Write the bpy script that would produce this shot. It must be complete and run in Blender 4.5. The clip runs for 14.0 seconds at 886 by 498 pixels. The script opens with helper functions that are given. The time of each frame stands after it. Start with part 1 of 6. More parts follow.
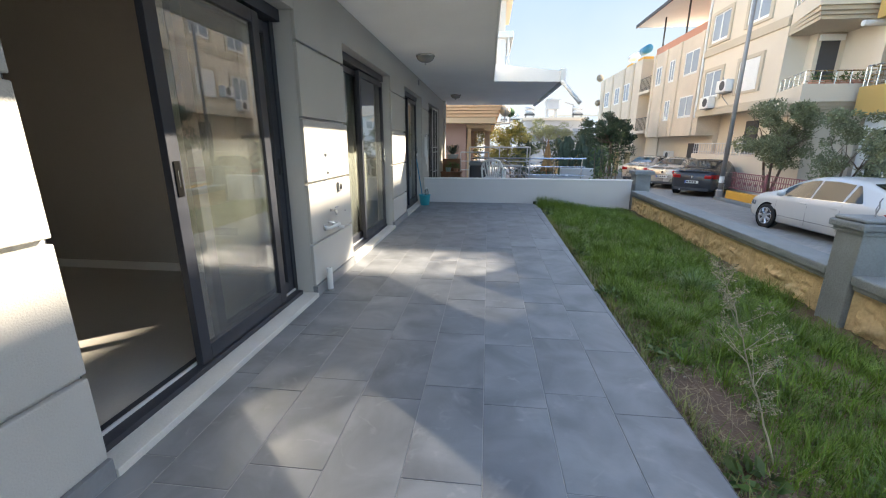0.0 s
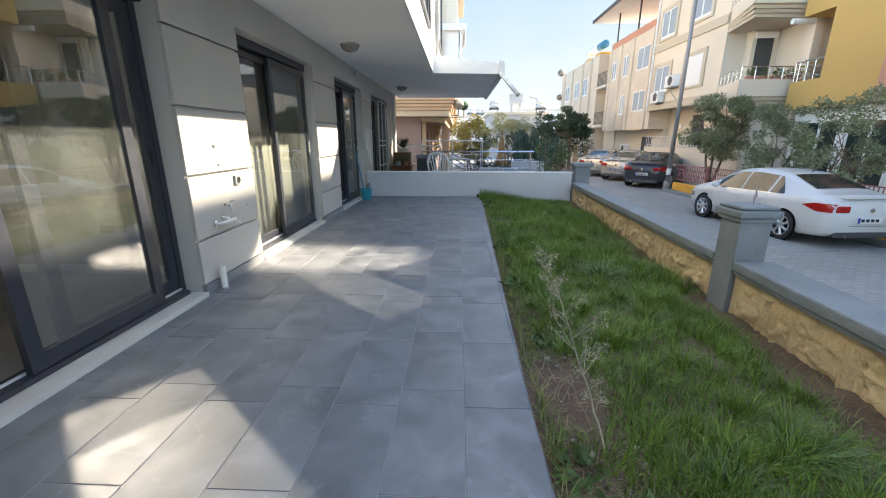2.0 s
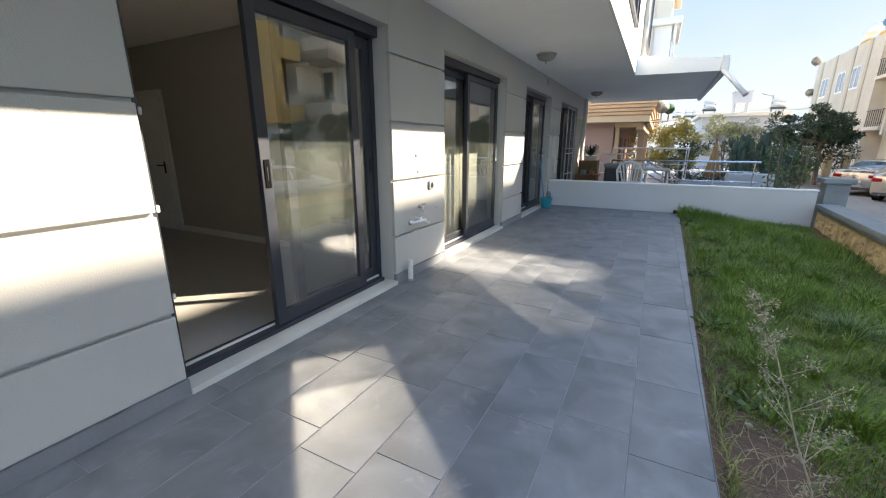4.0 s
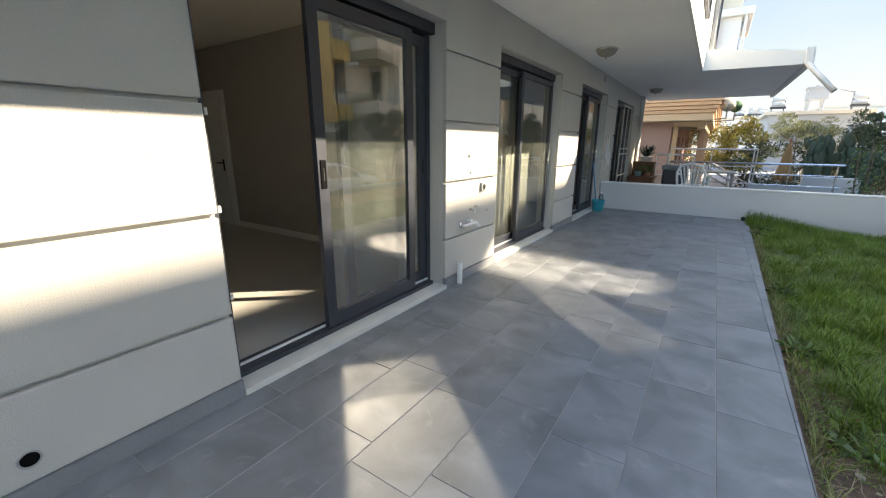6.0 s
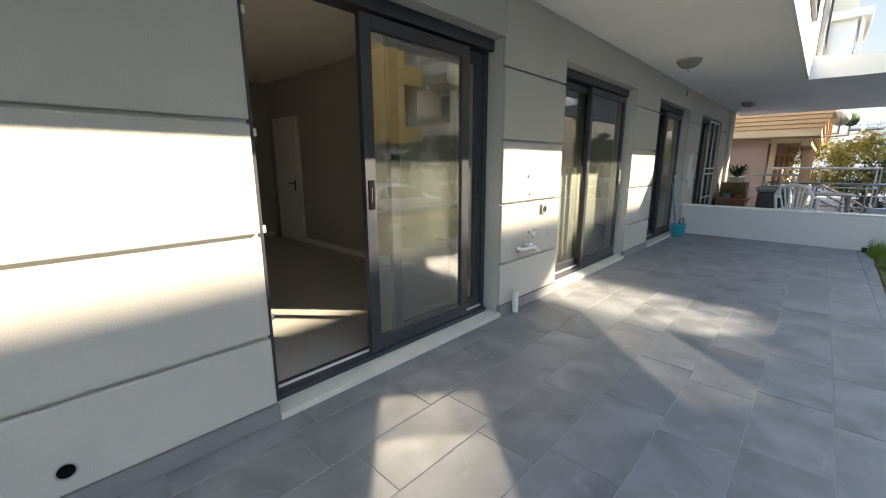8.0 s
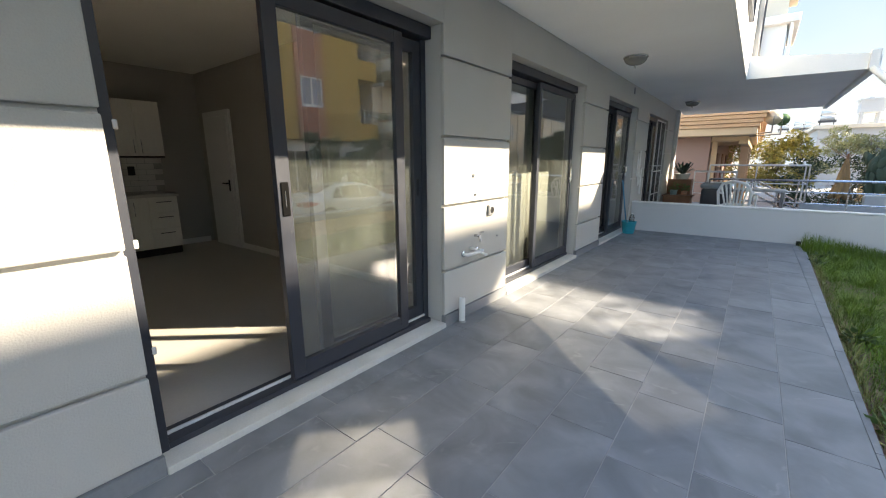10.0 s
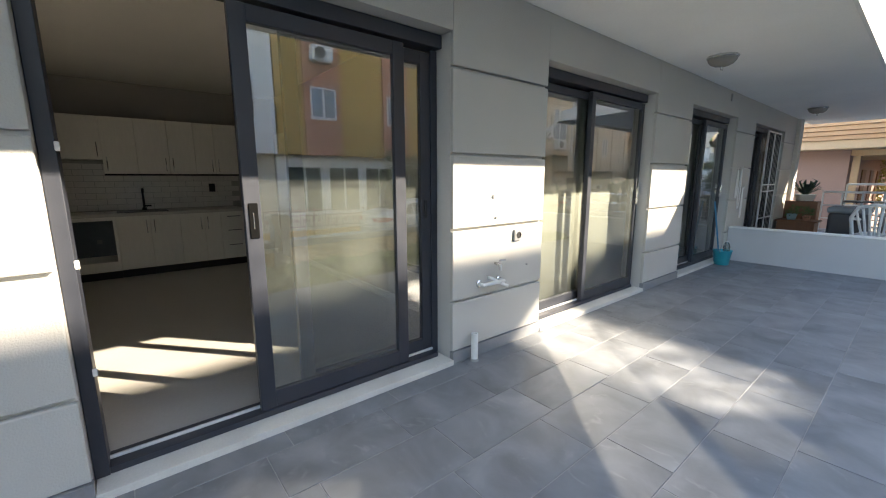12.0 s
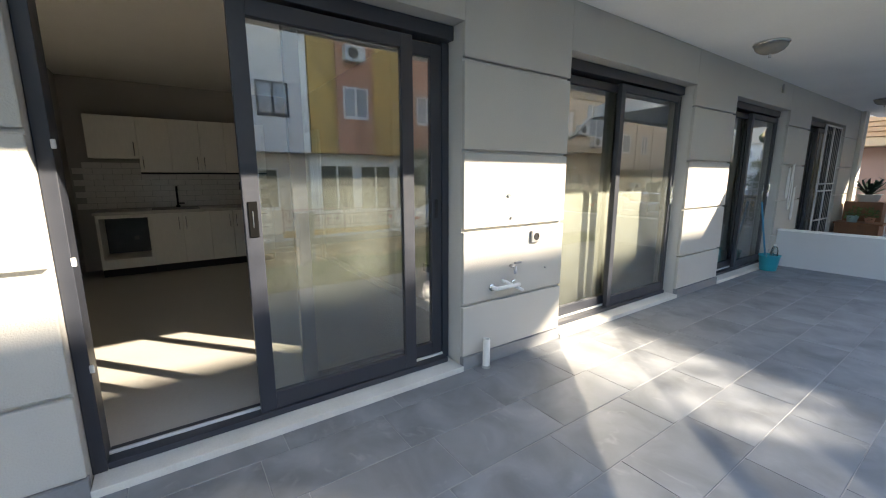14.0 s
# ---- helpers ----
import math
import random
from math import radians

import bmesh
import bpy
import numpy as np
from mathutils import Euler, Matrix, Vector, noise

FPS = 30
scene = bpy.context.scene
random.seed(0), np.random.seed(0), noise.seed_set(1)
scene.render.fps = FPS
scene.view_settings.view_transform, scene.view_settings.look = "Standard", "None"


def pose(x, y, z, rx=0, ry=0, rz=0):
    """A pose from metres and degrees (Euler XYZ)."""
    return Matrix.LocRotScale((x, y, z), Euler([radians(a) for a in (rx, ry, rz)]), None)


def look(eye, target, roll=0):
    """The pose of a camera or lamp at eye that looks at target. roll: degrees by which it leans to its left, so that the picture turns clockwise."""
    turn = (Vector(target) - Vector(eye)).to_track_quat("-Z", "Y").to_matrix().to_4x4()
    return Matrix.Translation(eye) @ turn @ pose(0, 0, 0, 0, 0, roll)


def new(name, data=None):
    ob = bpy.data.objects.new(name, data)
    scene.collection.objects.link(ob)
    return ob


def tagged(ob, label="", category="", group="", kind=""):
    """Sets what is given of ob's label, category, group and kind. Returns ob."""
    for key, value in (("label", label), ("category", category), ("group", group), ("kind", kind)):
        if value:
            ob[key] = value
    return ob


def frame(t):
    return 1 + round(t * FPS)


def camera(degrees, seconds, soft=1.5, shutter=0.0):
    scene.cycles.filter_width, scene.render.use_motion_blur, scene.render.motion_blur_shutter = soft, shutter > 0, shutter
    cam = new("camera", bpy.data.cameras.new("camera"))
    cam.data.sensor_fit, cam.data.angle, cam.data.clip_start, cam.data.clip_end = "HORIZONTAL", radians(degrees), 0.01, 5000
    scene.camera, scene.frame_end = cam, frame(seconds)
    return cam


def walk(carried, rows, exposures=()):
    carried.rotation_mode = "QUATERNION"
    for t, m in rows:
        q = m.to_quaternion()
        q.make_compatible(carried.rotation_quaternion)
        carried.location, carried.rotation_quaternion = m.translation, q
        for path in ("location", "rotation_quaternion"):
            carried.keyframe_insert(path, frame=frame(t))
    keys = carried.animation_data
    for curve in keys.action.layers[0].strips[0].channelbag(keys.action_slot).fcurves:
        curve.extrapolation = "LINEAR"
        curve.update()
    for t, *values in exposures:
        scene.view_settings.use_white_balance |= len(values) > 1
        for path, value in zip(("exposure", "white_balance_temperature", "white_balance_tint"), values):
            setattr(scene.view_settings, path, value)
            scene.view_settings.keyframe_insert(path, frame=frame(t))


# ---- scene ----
cam = camera(96.4, 14.0, soft=1.1)
PATH = [
    (0, (1.374, -1.087, 1.23), (1.163, 0.834, 0.716), 0.2),
    (0.5, (1.406, -1.09, 1.218), (1.321, 0.841, 0.703), 0.2),
    (1, (1.58, -1.082, 1.22), (1.508, 0.848, 0.699), -0.0),
    (1.5, (1.862, -1.03, 1.191), (1.787, 0.899, 0.668), 0.1),
    (2, (1.966, -0.97, 1.199), (1.892, 0.955, 0.66), 0.1),
    (2.5, (2.02, -0.918, 1.213), (1.944, 1.006, 0.674), 0.1),
    (3, (2.066, -0.91, 1.207), (1.938, 1.013, 0.673), 0.1),
    (3.5, (1.994, -0.928, 1.23), (1.421, 0.916, 0.709), 0.0),
    (4, (1.967, -0.962, 1.233), (1.066, 0.749, 0.722), -0.0),
    (6.5, (1.802, -0.848, 1.248), (0.687, 0.736, 0.749), -0.1),
    (7, (1.837, -0.753, 1.238), (0.613, 0.764, 0.79), -0.4),
    (7.5, (1.841, -0.706, 1.232), (0.48, 0.697, 0.807), -0.0),
    (8, (1.791, -0.712, 1.237), (0.45, 0.711, 0.817), -0.1),
    (8.5, (1.738, -0.725, 1.238), (0.555, 0.828, 0.804), -0.1),
    (11, (1.766, 0.049, 1.247), (0.511, 1.548, 0.821), -0.5),
    (11.5, (1.877, 0.209, 1.239), (0.453, 1.558, 0.845), -0.5),
    (12, (1.934, 0.199, 1.26), (0.41, 1.446, 0.909), -0.1),
    (12.5, (1.974, 0.173, 1.272), (0.409, 1.367, 0.922), -0.1),
    (13, (2.006, 0.218, 1.282), (0.398, 1.354, 0.926), 0.0),
    (13.5, (1.997, 0.266, 1.266), (0.377, 1.384, 0.911), 0.1),
    (14, (1.934, 0.379, 1.256), (0.312, 1.494, 0.899), -0.1),
]
walk(cam, [(t, look(eye, to, roll)) for t, eye, to, roll in PATH], [(0.0, 2.27, 7100, 10), (4.2, 2.26, 7100, 10), (6.3, 2.26, 7600, 9), (8.7, 2.26, 7700, 9), (11.0, 2.46, 7100, 10), (14.0, 2.46, 7100, 10)])

# ---- light ----
SUN_K, SUN_S = 0.86, 0.755            # towards the sun: 1 m away from the facade, K m along it, S m up
sun_way = Vector((1, SUN_K, SUN_S)).normalized()
world = bpy.data.worlds.new("world")
scene.world = world
world.use_nodes = True
wn = world.node_tree.nodes
sky = wn.new("ShaderNodeTexSky")
sky.sky_type, sky.sun_disc = "NISHITA", False
sky.sun_elevation = math.asin(sun_way.z)
sky.sun_rotation = math.atan2(sun_way.x, sun_way.y)
sky.dust_density, sky.air_density, sky.ozone_density = 0.4, 1.0, 2.0
world.node_tree.links.new(sky.outputs[0], wn["Background"].inputs[0])
wn["Background"].inputs[1].default_value = 0.15
sun = new("sun", bpy.data.lights.new("sun", "SUN"))
sun.data.energy, sun.data.angle, sun.data.color = 4.0, radians(0.53), (1.0, 0.905, 0.77)
sun.matrix_world = look((0, 0, 30), Vector((0, 0, 30)) - sun_way)


def pane_bounce_lamp(x, y0, y1, z0, z1, strength, spread=2.5):
    """Added area lamp in place of sunlight that one door pane throws back onto the tiles: a narrow beam off its face,
    in the mirrored direction of the sun.
    """
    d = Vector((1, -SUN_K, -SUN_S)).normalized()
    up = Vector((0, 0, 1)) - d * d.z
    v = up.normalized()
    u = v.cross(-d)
    lamp = new("pane_sun_stand_in", bpy.data.lights.new("pane_sun_stand_in", "AREA"))
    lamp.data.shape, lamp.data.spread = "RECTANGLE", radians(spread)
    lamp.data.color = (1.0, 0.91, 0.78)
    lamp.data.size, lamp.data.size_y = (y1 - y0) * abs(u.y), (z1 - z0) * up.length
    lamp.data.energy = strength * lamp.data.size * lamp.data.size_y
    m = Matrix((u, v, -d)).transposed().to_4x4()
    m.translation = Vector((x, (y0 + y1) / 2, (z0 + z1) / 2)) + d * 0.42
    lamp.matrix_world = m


# added lamps per sunlit pane, weaker where the roofs opposite begin to cover the sun
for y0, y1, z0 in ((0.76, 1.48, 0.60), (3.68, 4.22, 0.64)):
    pane_bounce_lamp(-0.13, y0, y1, z0, 1.36, 0.70, 3.0)
    pane_bounce_lamp(-0.13, y0, y1, z0 - 0.2, z0, 0.30, 7.0)
pane_bounce_lamp(-0.16, 2.90, 3.56, 0.08, 1.36, 0.75, 3.0)


# ---- materials ----
def mat(name, col, rough=0.6, var=0.12, scale=3.0, fine=60.0, bump=0.15, metal=0.0, rand=0.0, spec=0.5, stretch=(1, 1, 1), island=0.0):
    """A surface with large stains, fine grain, a relief, and a tint of its own for each piece."""
    m = bpy.data.materials.new(name)
    m.use_nodes = True
    n, l = m.node_tree.nodes, m.node_tree.links
    b = n["Principled BSDF"]
    b.inputs["Metallic"].default_value = metal
    b.inputs["Specular IOR Level"].default_value = spec
    geo = n.new("ShaderNodeNewGeometry")
    mp = n.new("ShaderNodeMapping")
    mp.inputs["Scale"].default_value = stretch
    l.new(geo.outputs["Position"], mp.inputs["Vector"])
    big, small = n.new("ShaderNodeTexNoise"), n.new("ShaderNodeTexNoise")
    for t, sc, d in ((big, scale, 5.0), (small, fine, 3.0)):
        t.inputs["Scale"].default_value, t.inputs["Detail"].default_value = sc, d
        l.new(mp.outputs[0], t.inputs["Vector"])
    add = n.new("ShaderNodeMath")
    add.operation = "MULTIPLY_ADD"
    add.inputs[1].default_value = 0.45
    l.new(small.outputs["Fac"], add.inputs[0])
    l.new(big.outputs["Fac"], add.inputs[2])
    val = add.outputs[0]
    rand = rand or island
    if rand:
        info = geo if island else n.new("ShaderNodeObjectInfo")
        r = n.new("ShaderNodeMath")
        r.operation = "MULTIPLY_ADD"
        r.inputs[1].default_value = rand
        l.new(info.outputs["Random Per Island" if island else "Random"], r.inputs[0])
        l.new(val, r.inputs[2])
        val = r.outputs[0]
    ramp = n.new("ShaderNodeMapRange")
    mid = 0.725 + rand / 2
    ramp.inputs[1].default_value, ramp.inputs[2].default_value = mid - 0.4, mid + 0.4
    ramp.inputs[3].default_value, ramp.inputs[4].default_value = 1 - var * 1.6, 1 + var * 1.6
    l.new(val, ramp.inputs[0])
    mul = n.new("ShaderNodeVectorMath")
    mul.operation = "SCALE"
    mul.inputs[0].default_value = col
    l.new(ramp.outputs[0], mul.inputs["Scale"])
    l.new(mul.outputs[0], b.inputs["Base Color"])
    rr = n.new("ShaderNodeMapRange")
    rr.inputs[1].default_value, rr.inputs[2].default_value = 0.3, 0.7
    rr.inputs[3].default_value, rr.inputs[4].default_value = max(0.02, rough - 0.08), min(1, rough + 0.08)
    l.new(big.outputs["Fac"], rr.inputs[0])
    l.new(rr.outputs[0], b.inputs["Roughness"])
    if bump:
        bp = n.new("ShaderNodeBump")
        bp.inputs["Strength"].default_value, bp.inputs["Distance"].default_value = bump, 0.01
        l.new(small.outputs["Fac"], bp.inputs["Height"])
        l.new(bp.outputs[0], b.inputs["Normal"])
    return m


def glass_mat(name, tint=(0.86, 0.9, 0.88), dust=0.0, refl=1.0, ior=1.5):
    """Thin pane: clear through, mirrored by Fresnel, with a film of dust."""
    m = bpy.data.materials.new(name)
    m.use_nodes = True
    n, l = m.node_tree.nodes, m.node_tree.links
    n.remove(n["Principled BSDF"])
    tr, gl, df = n.new("ShaderNodeBsdfTransparent"), n.new("ShaderNodeBsdfGlossy"), n.new("ShaderNodeBsdfDiffuse")
    tr.inputs[0].default_value = (*tint, 1)
    gl.inputs["Roughness"].default_value = 0.004
    gl.inputs[0].default_value = (refl, refl, refl, 1)
    df.inputs[0].default_value = (0.55, 0.59, 0.53, 1)
    fr = n.new("ShaderNodeFresnel")
    fr.inputs[0].default_value = ior
    mx, mx2 = n.new("ShaderNodeMixShader"), n.new("ShaderNodeMixShader")
    l.new(fr.outputs[0], mx.inputs[0])
    l.new(tr.outputs[0], mx.inputs[1])
    l.new(gl.outputs[0], mx.inputs[2])
    geo, no, mr = n.new("ShaderNodeNewGeometry"), n.new("ShaderNodeTexNoise"), n.new("ShaderNodeMapRange")
    no.inputs["Scale"].default_value, no.inputs["Detail"].default_value = 2.5, 8
    l.new(geo.outputs["Position"], no.inputs["Vector"])
    mr.inputs[1].default_value, mr.inputs[2].default_value = 0.35, 0.75
    mr.inputs[3].default_value, mr.inputs[4].default_value = dust * 0.4, dust * 1.6
    l.new(no.outputs["Fac"], mr.inputs[0])
    fleck, fr2, mul = n.new("ShaderNodeTexNoise"), n.new("ShaderNodeMapRange"), n.new("ShaderNodeMath")
    fleck.inputs["Scale"].default_value, fleck.inputs["Detail"].default_value = 70, 4
    l.new(geo.outputs["Position"], fleck.inputs["Vector"])
    fr2.inputs[1].default_value, fr2.inputs[2].default_value = 0.42, 0.68
    fr2.inputs[3].default_value, fr2.inputs[4].default_value = 0.75, 1.6
    l.new(fleck.outputs["Fac"], fr2.inputs[0])
    mul.operation = "MULTIPLY"
    l.new(mr.outputs[0], mul.inputs[0])
    l.new(fr2.outputs[0], mul.inputs[1])
    l.new(mul.outputs[0], mx2.inputs[0])
    l.new(mx.outputs[0], mx2.inputs[1])
    l.new(df.outputs[0], mx2.inputs[2])
    l.new(mx2.outputs[0], n["Material Output"].inputs[0])
    return m


M = dict(
    wall=mat("painted_render", (0.46, 0.445, 0.41), 0.85, 0.06, 1.5, 140, 0.25),
    reveal=mat("grey_render", (0.5, 0.49, 0.465), 0.85, 0.06, 1.5, 140, 0.25),
    soffit=mat("soffit_paint", (0.88, 0.87, 0.85), 0.9, 0.05, 1.0, 90, 0.1),
    white=mat("white_paint", (0.78, 0.78, 0.76), 0.8, 0.05, 1.2, 90, 0.15),
    tile=mat("porcelain_tile", (0.20, 0.21, 0.225), 0.42, 0.16, 3.2, 55, 0.05, rand=0.18),
    grout=mat("grout", (0.3, 0.3, 0.29), 0.9, 0.1, 6, 90, 0.3),
    skirt=mat("skirting_tile", (0.2, 0.205, 0.215), 0.45, 0.1, 4, 60, 0.05),
    sill=mat("sill_stone", (0.55, 0.54, 0.5), 0.6, 0.12, 4, 120, 0.1),
    alu=mat("anthracite_aluminium", (0.029, 0.032, 0.042), 0.42, 0.1, 5, 200, 0.03),
    dark=mat("dark_gasket", (0.01, 0.01, 0.011), 0.6, 0.1, 5, 90, 0.05),
    steel=mat("stainless_steel", (0.6, 0.6, 0.6), 0.25, 0.08, 8, 200, 0.03, metal=1.0),
    inwall=mat("room_paint", (0.42, 0.40, 0.37), 0.9, 0.05, 1, 80, 0.08),
    inceil=mat("room_ceiling", (0.88, 0.87, 0.83), 0.9, 0.04, 1, 80, 0.05),
    infloor=mat("room_tile", (0.45, 0.43, 0.39), 0.35, 0.07, 1.5, 60, 0.03, rand=0.06),
    cabinet=mat("cabinet_board", (0.82, 0.80, 0.74), 0.5, 0.06, 2, 50, 0.04, stretch=(1, 1, 0.2)),
    soil=mat("garden_soil", (0.12, 0.075, 0.05), 0.95, 0.3, 5, 70, 1.0),
    grass=mat("grass_blade", (0.098, 0.172, 0.009), 0.55, 0.38, 1.6, 30, 0.0, island=0.4),
    coping=mat("grey_coping_paint", (0.19, 0.21, 0.22), 0.8, 0.18, 4, 70, 0.6),
    stone=mat("cream_stone", (0.54, 0.41, 0.235), 0.85, 0.28, 5, 45, 0.8),
    road=mat("road_paving", (0.3, 0.3, 0.29), 0.85, 0.14, 0.6, 30, 0.4),
    cream=mat("cream_facade", (0.66, 0.58, 0.47), 0.85, 0.07, 0.5, 30, 0.15),
    trimc=mat("beige_band", (0.5, 0.43, 0.33), 0.85, 0.07, 0.5, 30, 0.15),
    yellow=mat("yellow_facade", (0.52, 0.335, 0.11), 0.85, 0.07, 0.5, 30, 0.15),
    orange=mat("ochre_plinth", (0.62, 0.33, 0.05), 0.8, 0.1, 1, 30, 0.2),
    pink=mat("terracotta_facade", (0.5, 0.25, 0.17), 0.85, 0.07, 0.5, 30, 0.15),
    carwhite=mat("white_car_paint", (0.56, 0.56, 0.55), 0.18, 0.02, 2, 60, 0.0),
    cardark=mat("graphite_car_paint", (0.035, 0.038, 0.045), 0.2, 0.05, 2, 60, 0.0),
    carsilver=mat("silver_car_paint", (0.5, 0.46, 0.4), 0.25, 0.04, 2, 60, 0.0, metal=0.5),
)
M.update(
    plastic=mat("white_plastic", (0.7, 0.7, 0.68), 0.45, 0.05, 6, 80, 0.03),
    plasticgrey=mat("grey_plastic", (0.3, 0.3, 0.29), 0.5, 0.08, 6, 80, 0.03),
    whitemetal=mat("white_lacquered_metal", (0.55, 0.55, 0.55), 0.4, 0.05, 6, 80, 0.02),
    black=mat("black_and_gap_shade", (0.004, 0.004, 0.004), 0.9, 0.1, 6, 80, 0.0, spec=0.1),
    opal=mat("opal_glass", (0.26, 0.25, 0.23), 0.15, 0.08, 12, 60, 0.05),
    teal=mat("turquoise_plastic", (0.02, 0.36, 0.46), 0.4, 0.06, 8, 60, 0.02),
    mopblue=mat("blue_lacquer", (0.03, 0.2, 0.35), 0.4, 0.06, 8, 60, 0.02),
    clearplastic=glass_mat("clear_plastic", (0.85, 0.88, 0.88), 0.1),
    darkgrey=mat("dark_grey_board", (0.06, 0.06, 0.065), 0.7, 0.08, 5, 60, 0.03),
    darkmetal=mat("dark_metal", (0.05, 0.05, 0.052), 0.35, 0.08, 5, 60, 0.03, metal=0.6),
    counter=mat("worktop_laminate", (0.55, 0.53, 0.48), 0.35, 0.06, 6, 90, 0.02),
    groutlight=mat("pale_grout", (0.4, 0.39, 0.36), 0.9, 0.08, 6, 90, 0.1),
    splash=mat("white_glazed_tile", (0.74, 0.72, 0.68), 0.15, 0.05, 8, 40, 0.02, rand=0.1),
)
M.update(
    endwall=mat("low_wall_paint", (0.5, 0.505, 0.515), 0.85, 0.06, 1.3, 100, 0.2),
    curtain=mat("curtain_cloth", (0.33, 0.33, 0.29), 0.9, 0.05, 2, 120, 0.1),
    tower=mat("light_grey_paint", (0.42, 0.43, 0.44), 0.8, 0.08, 0.6, 20, 0.1),
    bark=mat("olive_bark", (0.16, 0.12, 0.09), 0.9, 0.25, 12, 60, 0.8),
    olive=mat("olive_leaf", (0.18, 0.20, 0.105), 0.6, 0.35, 3, 30, 0.0, island=0.35),
    darkleaf=mat("dark_leaf", (0.035, 0.06, 0.028), 0.6, 0.35, 3, 30, 0.0, island=0.35),
    leafgreen=mat("green_leaf", (0.07, 0.12, 0.03), 0.55, 0.35, 3, 30, 0.0, island=0.35),
    leafgrey=mat("grey_green_leaf", (0.13, 0.15, 0.08), 0.6, 0.3, 3, 30, 0.0, island=0.35),
    yellowleaf=mat("yellow_green_leaf", (0.3, 0.27, 0.06), 0.6, 0.3, 3, 30, 0.0, island=0.35),
    paleleaf=mat("pale_green_leaf", (0.22, 0.24, 0.12), 0.6, 0.3, 3, 30, 0.0, island=0.35),
    cactus=mat("cactus_skin", (0.03, 0.055, 0.034), 0.55, 0.2, 6, 50, 0.2),
    straw=mat("dry_straw", (0.26, 0.2, 0.12), 0.8, 0.25, 4, 60, 0.0, island=0.3),
    seed=mat("dry_seed_head", (0.36, 0.31, 0.22), 0.85, 0.25, 4, 60, 0.0, island=0.3),
    grasslight=mat("bright_grass", (0.115, 0.19, 0.014), 0.5, 0.25, 2, 30, 0.0, island=0.4),
    bluegrass=mat("blue_green_grass", (0.085, 0.145, 0.03), 0.5, 0.25, 2, 30, 0.0, island=0.4),
    grassdry=mat("yellowed_grass", (0.2, 0.21, 0.06), 0.6, 0.3, 3, 30, 0.0, island=0.4),
    stonepale=mat("pale_stone", (0.30, 0.26, 0.2), 0.85, 0.15, 10, 60, 0.4),
    tyre=mat("tyre_rubber", (0.018, 0.018, 0.019), 0.8, 0.1, 8, 90, 0.2),
    rim=mat("alloy_rim", (0.55, 0.55, 0.56), 0.3, 0.05, 8, 90, 0.0, metal=0.8),
    carglass=mat("car_glass", (0.02, 0.024, 0.024), 0.04, 0.05, 2, 30, 0.02, spec=0.5),
    tail=mat("red_tail_lens", (0.35, 0.012, 0.01), 0.12, 0.08, 8, 40, 0.02),
    platewhite=mat("plate_white", (0.7, 0.7, 0.68), 0.4, 0.03, 8, 40, 0.0),
    plateblue=mat("plate_blue", (0.02, 0.06, 0.3), 0.4, 0.03, 8, 40, 0.0),
    polegrey=mat("grey_steel_pole", (0.26, 0.25, 0.25), 0.5, 0.12, 3, 60, 0.1, metal=0.2),
    maroon=mat("maroon_iron", (0.28, 0.11, 0.12), 0.55, 0.12, 5, 60, 0.05),
    pvc=mat("white_window_frame", (0.75, 0.75, 0.73), 0.4, 0.03, 5, 60, 0.02),
    oldcream=mat("worn_cream_facade", (0.6, 0.52, 0.42), 0.9, 0.13, 0.8, 12, 0.2),
    peach=mat("peach_facade", (0.62, 0.4, 0.24), 0.85, 0.07, 0.8, 30, 0.15),
    pinkwall=mat("dusty_pink_render", (0.38, 0.25, 0.21), 0.85, 0.07, 0.8, 30, 0.15),
    wood=mat("brown_wood", (0.2, 0.09, 0.045), 0.6, 0.2, 4, 40, 0.2, stretch=(1, 1, 0.15)),
    peachlight=mat("pale_peach_render", (0.66, 0.49, 0.31), 0.85, 0.08, 0.8, 30, 0.15),
    dishcream=mat("cream_enamel", (0.62, 0.55, 0.42), 0.5, 0.08, 4, 40, 0.02),
    dishgreen=mat("green_enamel", (0.08, 0.16, 0.07), 0.5, 0.1, 4, 40, 0.02),
    cloth=mat("tan_canvas", (0.27, 0.165, 0.075), 0.9, 0.15, 5, 60, 0.2),
    potblue=mat("pale_blue_pot", (0.3, 0.45, 0.5), 0.5, 0.08, 6, 40, 0.05),
    chairwhite=mat("white_moulded_plastic", (0.72, 0.72, 0.70), 0.45, 0.04, 5, 60, 0.02),
    shopglass=mat("shop_glass", (0.03, 0.045, 0.04), 0.04, 0.1, 1, 20, 0.0, spec=0.8),
    # pale blue base stands in for curtains and the sky's reflection
    window=mat("sky_tinted_glass", (0.27, 0.31, 0.36), 0.05, 0.1, 1, 20, 0.0, spec=0.9),
)


